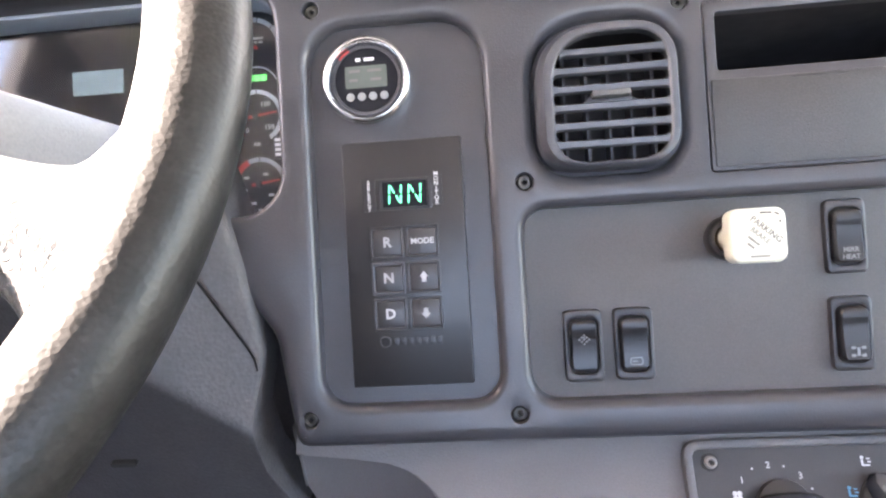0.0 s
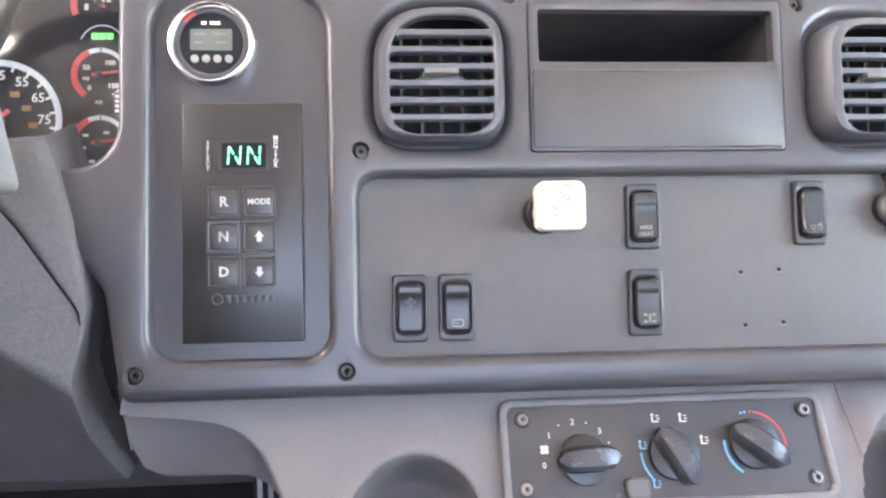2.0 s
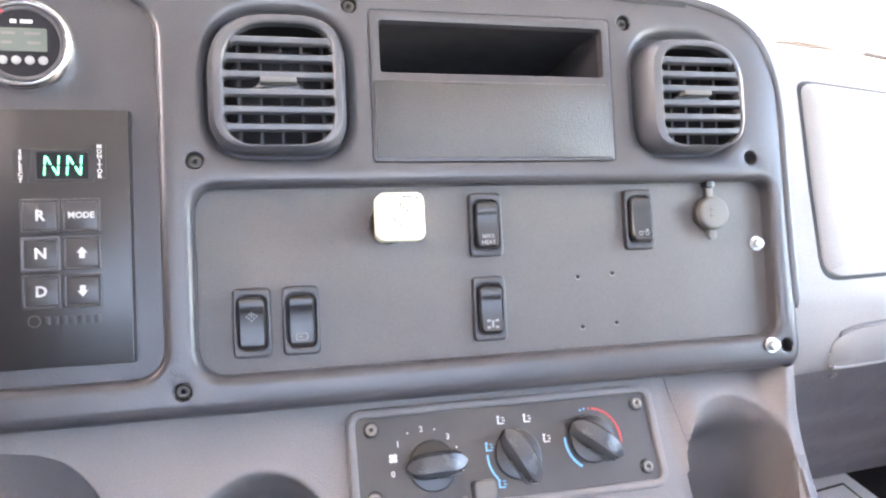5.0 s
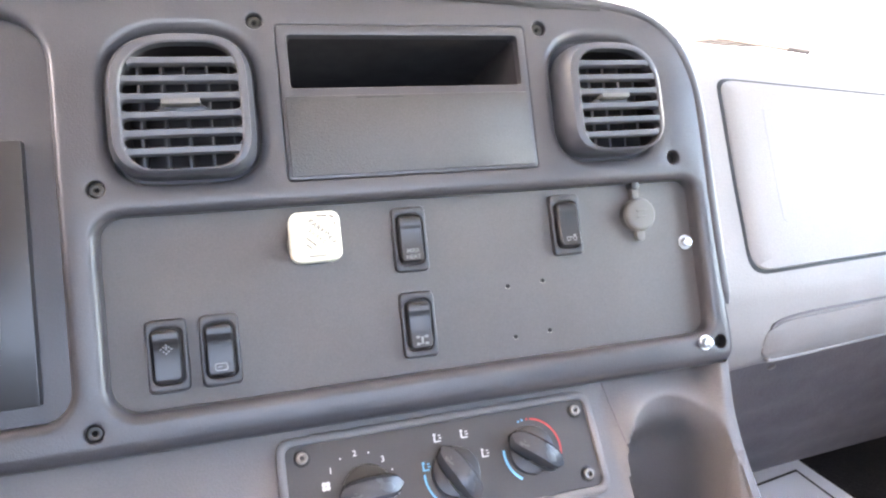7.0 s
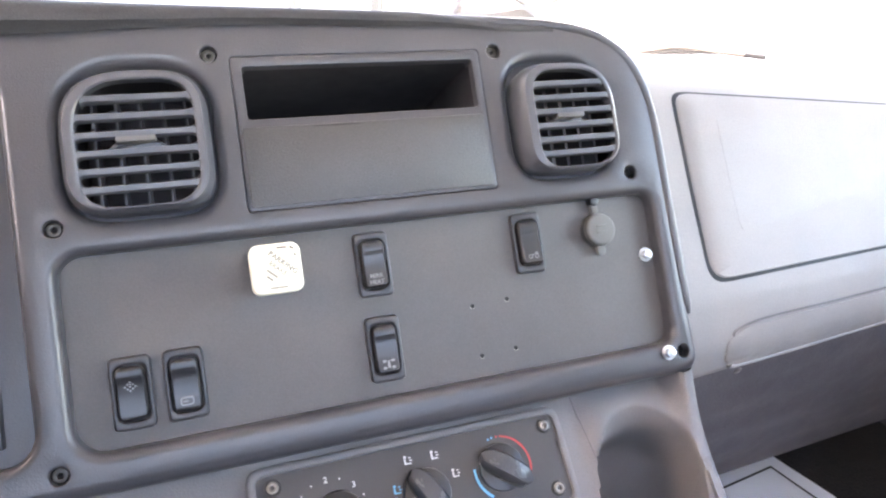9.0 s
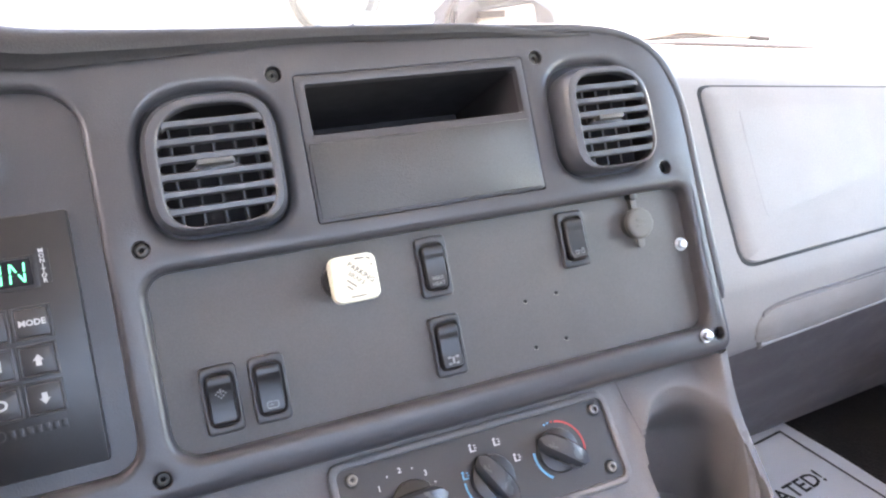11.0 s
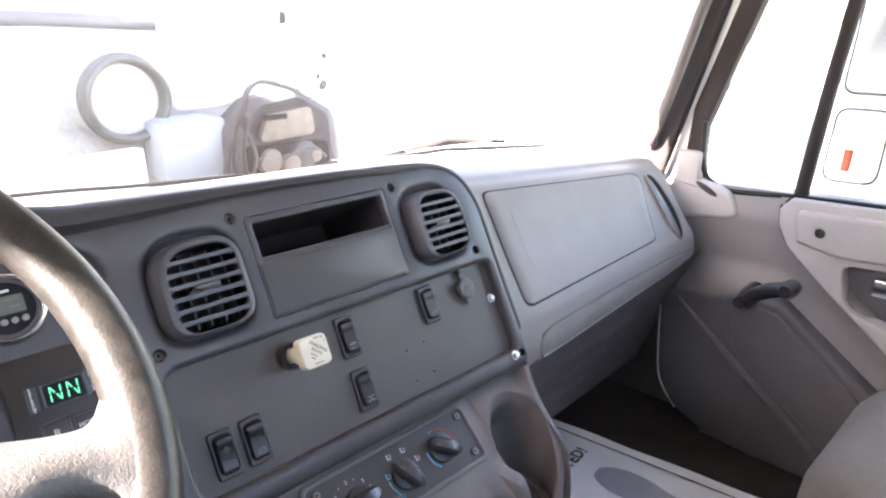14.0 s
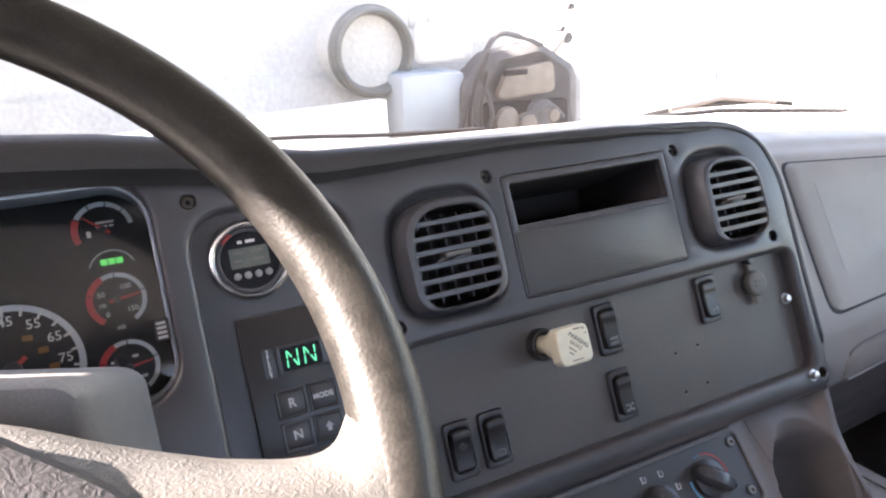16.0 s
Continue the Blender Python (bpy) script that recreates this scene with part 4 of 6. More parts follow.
def cup_ring(a):
    top = cup_top(a)
    ro, ri = table([(165, 0.074), (222, 0.075), (230, 0.071), (236, 0.064), (242, 0.0560), (275, 0.0545), (290, 0.058), (362, 0.062)], a), 0.0465
    c, q = math.cos(radians(a)), math.sin(radians(a))
    return [(0.437 + r * c, -0.048 + r * q, z) for r, z in ((ro, -0.240), (ro, top - 0.016), (ro - 0.0015, top - 0.008), (ro - 0.005, top - 0.0025), ((ro + ri) / 2, top), (ri + 0.002, top - 0.002), (ri, top - 0.008), (ri, -0.210))]
wall = bmesh.new()
loft(wall, [cup_ring(a) for a in span(165, 362, 72)], True, True)
part("cup_wall", wall, M_TAUPE_SHADED, console, "cup holder wall with a handle notch")
part("finger_slot", loft_slot(), M_CAVITY, console, "dark slot under the heater controls")

# ---- heater controls ----
H0, H1 = Vector((0.2435, 0.008, -0.0475)), Vector((0.2435, -0.036, -0.0915))
hv_up = (H0 - H1).normalized()
hv_n = Vector((1, 0, 0)).cross(hv_up)
HEAT = UP @ Matrix.Translation((H0 + H1) / 2 + hv_n * 0.003) @ Matrix(((1, hv_up.x, hv_n.x), (0, hv_up.y, hv_n.y), (0, hv_up.z, hv_n.z))).to_4x4()
heater = thing("heater_control", HEAT, "dark heater control plate with three rotary knobs", "heater control")
part("surround", ring_body(bmesh.new(), rrect(-0.1310, -0.0410, 0.1260, 0.0410, 0.011, 5, 6), rrect(-0.1245, -0.0345, 0.1195, 0.0345, 0.006, 5, 6), -0.006, 0.0042, 0.0024), M_TAUPE_SHADED, heater)
part("plate", prismed(rrect(-0.1245, -0.0345, 0.1195, 0.0345, 0.006, 5, 6), -0.006, 0.0012), M_PLATE, heater)
for x, y in ((-0.1125, 0.0255), (0.1105, 0.0260), (-0.1135, -0.0245), (0.1085, -0.0245)):
    s = part("screw", prismed(circle(0.0062, 20, x, y), 0.001, 0.0020, 0.0005, 1), M_BLACK, heater)
    part("screw_head", ring_body(bmesh.new(), circle(0.0044, 18, x, y), circle(0.0018, 18, x, y), 0.0018, 0.0042, 0.001, 0.002), M_STEEL, s)


def rotary(x, y, turn, fat):
    k = part("knob", prismed(circle(0.0188, 36), 0.001, 0.0065, 0.0015, 2), M_BLACK, heater, m=pose(x, y, 0, 0, 0, turn))
    g = bmesh.new()
    rings = []
    for t in span(0, 1, 12):
        px = -0.0215 + 0.0470 * t
        w = fat * math.sqrt(max(0.02, 1 - (2 * t - 1) ** 6)) * (0.86 + 0.14 * math.sin(math.pi * t))
        h = 0.0075 + 0.0135 * math.sin(math.pi * (0.10 + 0.82 * t)) ** 0.6
        rings.append([(px, -w, 0.005), (px, -w * 0.98, h * 0.55), (px, -w * 0.86, h * 0.82), (px, -w * 0.60, h * 0.97), (px, 0.0, h), (px, w * 0.60, h * 0.97), (px, w * 0.86, h * 0.82), (px, w * 0.98, h * 0.55), (px, w, 0.005)])
    loft(g, rings, True, True)
    part("grip", g, M_GRIP, k)
    return k


rotary(-0.0680, -0.0055, 2, 0.0100)
rotary(0.0005, -0.004, -62, 0.0100)
rotary(0.0645, 0.0015, -38, 0.0100)
for t, x, y in (("0", -0.0985, -0.0085), ("1", -0.0930, 0.0130), ("2", -0.0740, 0.0225), ("3", -0.0535, 0.0150)):
    lettering("number", t, 0.0062, M_LEGEND, heater, pose(x, y, 0.0014), bold=0.0001)
for x, y in ((-0.0850, 0.0205), (-0.0635, 0.0215), (-0.0475, 0.0065)):
    part("dot", prismed(circle(0.0007, 10, x, y), 0.001, 0.0015), M_LEGEND, heater)
fan = bmesh.new()
for a in (45, 135, 225, 315):
    prism(fan, circle(0.0017, 12, -0.0975 + 0.0021 * math.cos(radians(a)), 0.0030 + 0.0021 * math.sin(radians(a))), 0.001, 0.0015)
part("fan_symbol", fan, M_LEGEND, heater)
def airflow(x, y, mat):
    bm = bmesh.new()
    prism(bm, circle(0.0012, 10, x - 0.002, y + 0.0028), 0.001, 0.0015)
    box(bm, x - 0.0030, y - 0.0025, 0.001, x - 0.0016, y + 0.0014, 0.0015)
    box(bm, x - 0.0028, y - 0.0028, 0.001, x + 0.0025, y - 0.0018, 0.0015)
    box(bm, x + 0.0012, y - 0.0006, 0.001, x + 0.0034, y + 0.0003, 0.0015)
    box(bm, x + 0.0008, y + 0.0016, 0.001, x + 0.0030, y + 0.0024, 0.0015)
    part("air_symbol", bm, mat, heater)
airflow(-0.0090, 0.0230, M_LEGEND)
airflow(0.0130, 0.0225, M_LEGEND)
airflow(0.0270, 0.0055, M_LEGEND)
airflow(-0.0215, 0.0035, M_BLUE)
airflow(-0.0150, -0.0245, M_BLUE)
part("blue_arc", arc_band(bmesh.new(), 0.0235, 0.0250, 175, 222, 0.001, 0.0015, 12), M_BLUE, heater, m=pose(0.0005, -0.004, 0))
part("blue_arc", arc_band(bmesh.new(), 0.0232, 0.0252, 172, 236, 0.001, 0.0015, 16), M_BLUE, heater, m=pose(0.0665, 0.0015, 0))
part("red_arc", arc_band(bmesh.new(), 0.0235, 0.0250, -32, 82, 0.001, 0.0015, 20), M_RED, heater, m=pose(0.0665, 0.0015, 0))
for a, mt in ((88, M_RED), (98, M_BLUE), (106, M_BLUE)):
    part("dot", prismed(circle(0.0009, 10, 0.0665 + 0.0243 * math.cos(radians(a)), 0.0015 + 0.0243 * math.sin(radians(a))), 0.001, 0.0015), mt, heater)
part("push_button", prismed(rrect(-0.0400, -0.0345, -0.0210, -0.0195, 0.004, 4), 0.001, 0.0070, 0.0025, 3), M_SOCKET, heater)
part("dot", prismed(circle(0.0022, 14, -0.0455, -0.0315), 0.001, 0.0018), M_SOCKET, heater)

# ---- passenger side of the dash ----
def dash_profile(x):
    zt = 0.222 - 0.09 * (x - 0.55)
    k = 0.09 * (x - 0.54)
    j = 0.024 * (x - 0.56)
    end = 0.10 * max(0.0, (x - 1.165) / 0.08) ** 2
    zt -= 0.045 * max(0.0, (x - 1.11) / 0.14) ** 2
    rise = 0.0
    zl = 0.044 - 0.018 * (x - 0.54)
    rows = [(0.46, zt - 0.010), (0.30, zt + 0.006), (0.200, zt + 0.003), (0.166 + j, zt - 0.008), (0.142 + j, zt - 0.026), (0.088 + (j + k) / 2, (zt - 0.026 + zl) / 2), (0.033 + k, zl), (0.018 + k, 0.012 + rise * 0.4), (0.010 + k, -0.022 + rise), (0.020 + k, -0.048 + rise), (0.060 + k, -0.058 + rise), (0.10 + k, -0.056 + rise)]
    return [Vector((x, y + end, z)) for y, z in rows]


def dash_point(x, v, out=0.0):
    P = dash_profile(x)
    i = min(int(v), len(P) - 2)
    t = v - i
    a, b, c, d = P[max(i - 1, 0)], P[i], P[i + 1], P[min(i + 2, len(P) - 1)]
    p = 0.5 * ((2 * b) + (c - a) * t + (2 * a - 5 * b + 4 * c - d) * t * t + (3 * b - a - 3 * c + d) * t ** 3)
    if out:
        tang = (c - b).normalized()
        nrm = Vector((0, tang.z, -tang.y))
        p = p + nrm * out
    return p


TO_UP = DASH.inverted() @ UP
part("passenger_shell", sheet(bmesh.new(), lambda x, v: dash_point(x, v), span(0.492, 1.248, 90), span(0, 11, 110)), M_TAUPE, dash_panel, "taupe plastic passenger side", m=TO_UP)
part("end_cap", sheet(bmesh.new(), lambda v, w: dash_point(1.248, v) + Vector((0.01 * w, 0.15 * w, 0)), span(0, 11, 60), (0, 1)), M_TAUPE, dash_panel, m=TO_UP)


def on_dash(loop, out):
    return [tuple(dash_point(x, v, out)) for x, v in loop]


def patch(name, loop, height, mat, parent, label=""):
    """Raised panel that follows the dash."""
    cx, cv = sum(p[0] for p in loop) / len(loop), sum(p[1] for p in loop) / len(loop)
    def shrink(k, d):
        return [(cx + (x - cx) * k, cv + (v - cv) * k) for x, v in loop]
    rings = [on_dash(shrink(1.006, 0), -0.004), on_dash(shrink(1.0, 0), height * 0.4), on_dash(shrink(0.992, 0), height)]
    rings += [on_dash(shrink(k, 0), height) for k in (0.9, 0.75, 0.6, 0.45, 0.3, 0.15, 0.05)]
    bm = bmesh.new()
    loft(bm, rings, False, True)
    return part(name, bm, mat, parent, label, m=TO_UP)


def uv_round(corners, n=8, sx=0.08):
    """Rounded outline in dash coordinates; the second one scaled so that corners come out round."""
    loop = rounded([(x, v * sx, r) for x, v, r in corners], n)
    return densify([(x, y / sx) for x, y in loop], 6, 0.03)


lid_loop = uv_round([(0.539, 6.0, 0.022), (1.003, 6.0, 0.022), (1.057, 3.98, 0.030), (0.558, 3.94, 0.020)])
groove = uv_round([(0.5352, 6.055, 0.024), (1.0062, 6.055, 0.024), (1.0610, 3.915, 0.032), (0.5545, 3.875, 0.022)])
patch("lid_gap", groove, 0.0006, M_RUBBER, dash_panel, "dark gap round the lid")
lid = patch("glove_box_lid", lid_loop, 0.0022, M_TAUPE, dash_panel, "smooth taupe glove box lid, closed")
# rectangle on the lid, slightly darker than the taupe around it
lid_rect = uv_round([(0.590, 5.52, 0.006), (0.789, 5.23, 0.006), (0.798, 4.25, 0.006), (0.600, 4.30, 0.006)])
patch("lid_patch", lid_rect, 0.0024, M_LID_PATCH, dash_panel, "slightly darker rectangle on the lid")
strip_loop = uv_round([(0.548, 8.60, 0.040), (0.85, 8.62, 0.2), (1.09, 8.65, 0.05), (1.165, 8.35, 0.02), (1.155, 7.95, 0.02), (1.06, 7.75, 0.05), (0.85, 7.45, 0.2), (0.548, 7.35, 0.040)])
patch("lower_strip", strip_loop, 0.0020, M_TAUPE, dash_panel)
part("strip_bead", tubed(spline([tuple(dash_point(x, v, 0.0012)) for x, v in ((0.556, 8.40), (0.562, 8.58), (0.60, 8.66), (0.70, 8.68), (0.85, 8.68), (1.00, 8.70), (1.09, 8.66), (1.150, 8.45))], 8), 0.0026, 8), M_TAUPE, dash_panel, m=TO_UP)
part("strip_groove", tubed(spline([tuple(dash_point(x, v, 0.0006)) for x, v in ((0.556, 7.60), (0.562, 7.38), (0.60, 7.27), (0.70, 7.31), (0.85, 7.37), (0.98, 7.52), (1.07, 7.66), (1.150, 7.85))], 8), 0.0012, 8), M_KICK, dash_panel, m=TO_UP)
# lens-shaped side outlet at the end of the dash
sv_a, sv_b = dash_point(1.078, 4.12, 0.004), dash_point(1.106, 6.85, 0.004)
sv_up = (sv_a - sv_b).normalized()
sv_x = (dash_point(1.125, 5.2) - dash_point(1.085, 5.2)).normalized()
sv_n = sv_x.cross(sv_up).normalized()
sv_x = sv_up.cross(sv_n)
sv = thing("side_vent", UP @ Matrix.Translation((sv_a + sv_b) / 2) @ Matrix(((sv_x.x, sv_up.x, sv_n.x), (sv_x.y, sv_up.y, sv_n.y), (sv_x.z, sv_up.z, sv_n.z))).to_4x4(), "narrow dark side air outlet at the dash end", "air vent")
SVH = (sv_a - sv_b).length / 2
sv_loop = [((0.036 if math.cos(radians(a)) > 0 else 0.014) * math.cos(radians(a)), SVH * math.sin(radians(a))) for a in range(0, 360, 10)]
part("rim", ring_body(bmesh.new(), offset(sv_loop, -0.002), sv_loop, -0.006, 0.002, 0.0015, -0.004), M_TAUPE, sv)
part("recess", prismed(sv_loop, -0.006, -0.0005), M_CAVITY, sv)
part("flap", prismed([((0.014 if math.cos(radians(a)) > 0 else 0.011) * math.cos(radians(a)) - 0.002, SVH * 0.93 * math.sin(radians(a))) for a in range(0, 360, 12)], -0.002, 0.0015, 0.0015, 2), M_BEZEL, sv)

# ---- top of the dash towards the windscreen ----
def top_point(x, v):
    yl = table(BEZEL_TOP + [(0.48, 0.283)], x)
    a = DASH @ Vector((x, yl - 0.004, -0.016)) - Vector((0, 0, ZP))
    b = Vector((x, 0.46, 0.218 - 0.02 * max(0, x)))
    p = a.lerp(b, v)
    p.z += 0.012 * math.sin(math.pi * min(1, v * 1.3)) * (1 if v < 0.77 else 0.4)
    return p
part("dash_top", sheet(bmesh.new(), top_point, span(-0.92, 0.50, 50), span(0, 1, 14)), M_TAUPE, dash_panel, "taupe upper surface below the windscreen", m=TO_UP)


# ---- steering wheel and column ----
WU, WV, WN = Vector((0.97208, 0.23464, 0.0)), Vector((-0.17206, 0.71281, 0.67993)), Vector((0.15954, -0.66094, 0.73328))
WHEEL = UP @ Matrix.Translation((-0.2955, -0.1978, 0.2923)) @ Matrix(((WU.x, WV.x, WN.x), (WU.y, WV.y, WN.y), (WU.z, WV.z, WN.z))).to_4x4()
wheel = thing("steering_wheel", WHEEL, "worn black vinyl steering wheel with two broad spokes", "steering wheel")
rim = bmesh.new()
loft(rim, [[((0.2054 + 0.0162 * math.cos(b)) * math.cos(a), (0.2054 + 0.0162 * math.cos(b)) * math.sin(a), 0.0150 * math.sin(b)) for b in [2 * math.pi * k / 20 for k in range(20)]] for a in [2 * math.pi * i / 120 for i in range(121)]])
part("rim", rim, M_WHEEL, wheel, "worn grained black rim")
for sx in (-1, 1):
    sp = bmesh.new()
    top = spline([(0.045, 0.020), (0.080, 0.003), (0.108, -0.0175), (0.138, -0.0375), (0.160, -0.0505), (0.174, -0.0540), (0.184, -0.046), (0.194, -0.034), (0.2035, -0.020)], 5)
    low = spline([(0.060, -0.096), (0.085, -0.093), (0.105, -0.089), (0.128, -0.086), (0.146, -0.089), (0.156, -0.098), (0.1605, -0.109), (0.164, -0.120), (0.166, -0.130)], 5)
    rings = []
    for p, q in zip(top, low):
        c, h = (p + q) / 2, (p - q) / 2
        rings.append([(sx * (c.x + h.x * math.cos(a)), c.y + h.y * math.cos(a), (0.0140 - 0.0030 * smooth(0.125, 0.182, c.x)) * math.sin(a) - (0.015 * math.cos(a) + 0.009 * math.cos(a) ** 2) * min(1.0, max(0.0, (0.183 - c.x) / 0.05)) + 0.001) for a in [2 * math.pi * k / 16 for k in range(16)]])
    loft(sp, rings, True, True)
    part("spoke", sp, M_SPOKE, wheel)
pad = bmesh.new()
pl = rounded([(-0.090, -0.105, 0.03), (0.090, -0.105, 0.03), (0.110, -0.048, 0.03), (0.066, 0.004, 0.03), (-0.066, 0.004, 0.03), (-0.110, -0.048, 0.03)], 8)
loft(pad, [lift(pl, -0.03), lift(pl, 0.008), lift(offset(pl, 0.003), 0.0135), lift(offset(pl, 0.010), 0.0165)] + [lift([(x * k, -0.032 + (y + 0.032) * k) for x, y in offset(pl, 0.010)], 0.0165 + 0.006 * (1 - k)) for k in (0.75, 0.5, 0.25, 0.08)], True, True)
part("hub_pad", pad, M_PAD, wheel, "wrinkled black hub pad")

column = thing("steering_column", UP, "grey plastic steering column cover behind the wheel", "steering column")
col = bmesh.new()
loft(col, [[(x, y, z - 0.25 * (x + 0.19)) for x, z in offset(rrect(-0.470, z0, x1, z1, 0.012, 6, 6), d)] for y, z0, z1, x1, d in ((-0.132, 0.190, 0.268, -0.200, 0.008), (-0.130, 0.190, 0.268, -0.200, 0.003), (-0.124, 0.187, 0.266, -0.199, 0.0), (-0.04, 0.150, 0.226, -0.183, 0.0), (-0.02, 0.142, 0.215, -0.182, 0.0))], True, True)
part("cover", col, M_GREYCOL, column, "grey two-part column cover")

# knee panel left of the console, creased along a slanting line
def knee(u, v):
    z0 = -0.100 - 0.055 * min(1.0, (1 - u) * 2.2)
    z = z0 + (0.157 - z0) * v
    right = table([(-0.105, -0.170), (-0.09, -0.176), (-0.05, -0.190), (0.0, -0.189), (0.044, -0.178), (0.10, -0.188), (0.157, -0.205)], z)
    x = -0.90 + (right + 0.90) * u
    d = ((x + 0.29) * 0.643 + (z - 0.075) * 0.766)      # height above the crease
    y = -0.004 + (0.62 * d if d > 0 else -0.28 * d) + 0.04 * smooth(0.9965, 1.0, u)
    return (x, y, z)
knee_panel = thing("knee_panel", UP, "grey plastic knee panel under the steering column", "trim panel")
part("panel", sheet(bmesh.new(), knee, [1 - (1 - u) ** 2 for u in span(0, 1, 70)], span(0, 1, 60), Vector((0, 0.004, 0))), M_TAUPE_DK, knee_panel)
def knee_trim(s, w):
    v = 0.52 + 0.47 * s
    p = knee(1 - (0.002 + 0.072 * s) * (1 - w) - 0.003, v)
    return (p[0], p[1] - 0.004 + 0.003 * abs(2 * w - 1) ** 6, p[2])
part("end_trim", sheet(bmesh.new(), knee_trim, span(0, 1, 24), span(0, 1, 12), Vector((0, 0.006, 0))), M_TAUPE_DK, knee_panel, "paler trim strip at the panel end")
part("seam", tubed([tuple(Vector(knee_trim(s, 0)) + Vector((-0.0012, 0.001, 0))) for s in span(0, 1, 14)], 0.0014, 6), M_CAVITY, knee_panel)
# backing slab added so the gap beside the knee panel stays dark
solo("wall_behind_knee_panel", boxed(-0.92, 0.10, -0.16, -0.10, 0.11, 0.055), M_TAUPE_DK, UP, "backing slab added behind the knee panel to keep its gap dark", "wall", kind="structure")
part("latch_slot", prismed(rrect(-0.011, -0.0025, 0.011, 0.0025, 0.0024, 3), -0.003, 0.0010, 0.0004, 1), M_SCREW, knee_panel, m=pose(-0.316, 0.0225, -0.053, 98, 0, 0))

# accelerator pedal in the footwell
pedal = thing("pedal", UP @ pose(-0.092, 0.205, -0.345, 62, 0, 4), "black ribbed rubber floor pedal", "pedal")
part("pedal_plate", prismed(rrect(-0.045, -0.11, 0.045, 0.11, 0.012, 4), -0.008, 0.0, 0.002, 2), M_RUBBER, pedal)
for i in range(7):
    part("rib", boxed(-0.037 + i * 0.0125 - 0.0028, -0.10, 0.0, -0.037 + i * 0.0125 + 0.0028, 0.10, 0.005, bevel=0.0015), M_RIB, pedal)
part("pedal_arm", tubed([(0, -0.10, -0.01), (0, -0.16, -0.03), (0, -0.24, -0.09)], 0.008, 8), M_STEEL, pedal)

# ---- cab shell ----
def slab(name, x0, y0, z0, x1, y1, z1, mat, label="", cat="wall", bevel=0.0):
    return solo(name, boxed(x0, y0, z0, x1, y1, z1, bevel=bevel), mat, UP, label or "plain grey cab lining", cat, kind="structure")


slab("floor", -1.0, -1.45, FLOOR - 0.04, 1.36, 0.62, FLOOR, M_CARPET, "black rubber cab floor", "floor")
slab("ceiling", -1.0, -1.45, 0.98, 1.36, 0.16, 1.02, M_LINER, "pale grey cab headliner", "ceiling")
# rear wall, out of view: opening sized to set the fill light
slab("wall_rear_low", -1.0, -1.49, FLOOR, 1.36, -1.45, 0.46, M_WALL)
slab("wall_rear_top", -1.0, -1.49, 0.84, 1.36, -1.45, 1.02, M_WALL)
slab("wall_rear_left", -1.0, -1.49, 0.46, -0.50, -1.45, 0.84, M_WALL)
slab("wall_rear_right", 1.06, -1.49, 0.46, 1.36, -1.45, 0.84, M_WALL)
slab("wall_front", -1.0, 0.45, FLOOR, 1.0, 0.52, 0.165, M_KICK, "dark firewall below the windscreen")
slab("wall_front_right", 1.0, 0.45, FLOOR, 1.36, 0.52, 0.10, M_KICK, "dark firewall below the windscreen")
# driver's side, out of view: opening sized so sun reaches only the wheel
slab("wall_left_low", -1.0, -1.45, FLOOR, -0.96, 0.50, 0.55, M_WALL)
slab("wall_left_rear", -1.0, -1.45, 0.55, -0.96, -0.42, 0.98, M_WALL)
slab("wall_left_front", -1.0, 0.03, 0.55, -0.96, 0.30, 0.98, M_WALL)
slab("wall_left_top", -1.0, -0.42, 0.955, -0.96, 0.03, 0.98, M_WALL)
# windscreen: curved pane
def screen(u, v):
    x = -0.97 + 2.27 * u
    bow = 0.08 * (1 - (2 * u - 1) ** 2)
    return (x, 0.385 - 0.36 * v + bow, 0.205 + 0.785 * v)
# header added out of view, keeps high sun off dash and door
solo("wall_sun_block", sheet(bmesh.new(), lambda u, v: tuple(Vector(screen(u, v)) + Vector((0, -0.025, 0))), span(0, 1, 24), span(0.42, 1, 7), Vector((0, -0.02, 0))), M_LINER, UP, "unseen pale slab added over the upper windscreen to block sun", "wall", kind="structure")
wind = solo("window_1", sheet(bmesh.new(), screen, span(0, 1, 24), span(0, 1, 10)), M_GLASS, UP, "clear curved windscreen", "windscreen", kind="structure")
wind.visible_shadow = False
solo("trim_windscreen", tubed(spline([(-0.94, 0.345, 0.268), (-0.4, 0.36, 0.268), (-0.05, 0.362, 0.2615), (0.12, 0.362, 0.2485), (0.26, 0.362, 0.2405)], 8), 0.0028, 8), M_RUBBER, UP, "black rubber strip along the windscreen base", "trim", kind="structure")

# ---- passenger door ----
DX = 1.285
door = thing("door_1", UP, "grey plastic passenger door, closed, window up", "door", kind="structure")
dp = bmesh.new()
def door_x(y, z):
    x = DX - 0.018 * smooth(0.115, 0.03, z)
    line = -0.05 - 0.75 * max(0.0, -0.10 - y)
    x -= 0.034 * smooth(line, line - 0.09, z)
    x += 0.050 * smooth(-0.170, -0.190, y) * smooth(-0.55, -0.51, y) * smooth(0.04, 0.01, z) * smooth(line + 0.055, line + 0.085, z)
    return x
def door_point(y, t):
    top = 0.097 + 0.032 * y
    z = top + (FLOOR - top) * t
    front = 0.34 - 0.215 * smooth(-0.05, -0.14, z) - 0.10 * smooth(-0.36, -0.49, z)
    yy = front + (-0.95 - front) * y
    return (door_x(yy, z), yy, z)
sheet(dp, door_point, span(0, 1, 60), span(0, 1, 70), Vector((0.05, 0, 0)))
part("panel", dp, M_DOOR_SHADED, door)
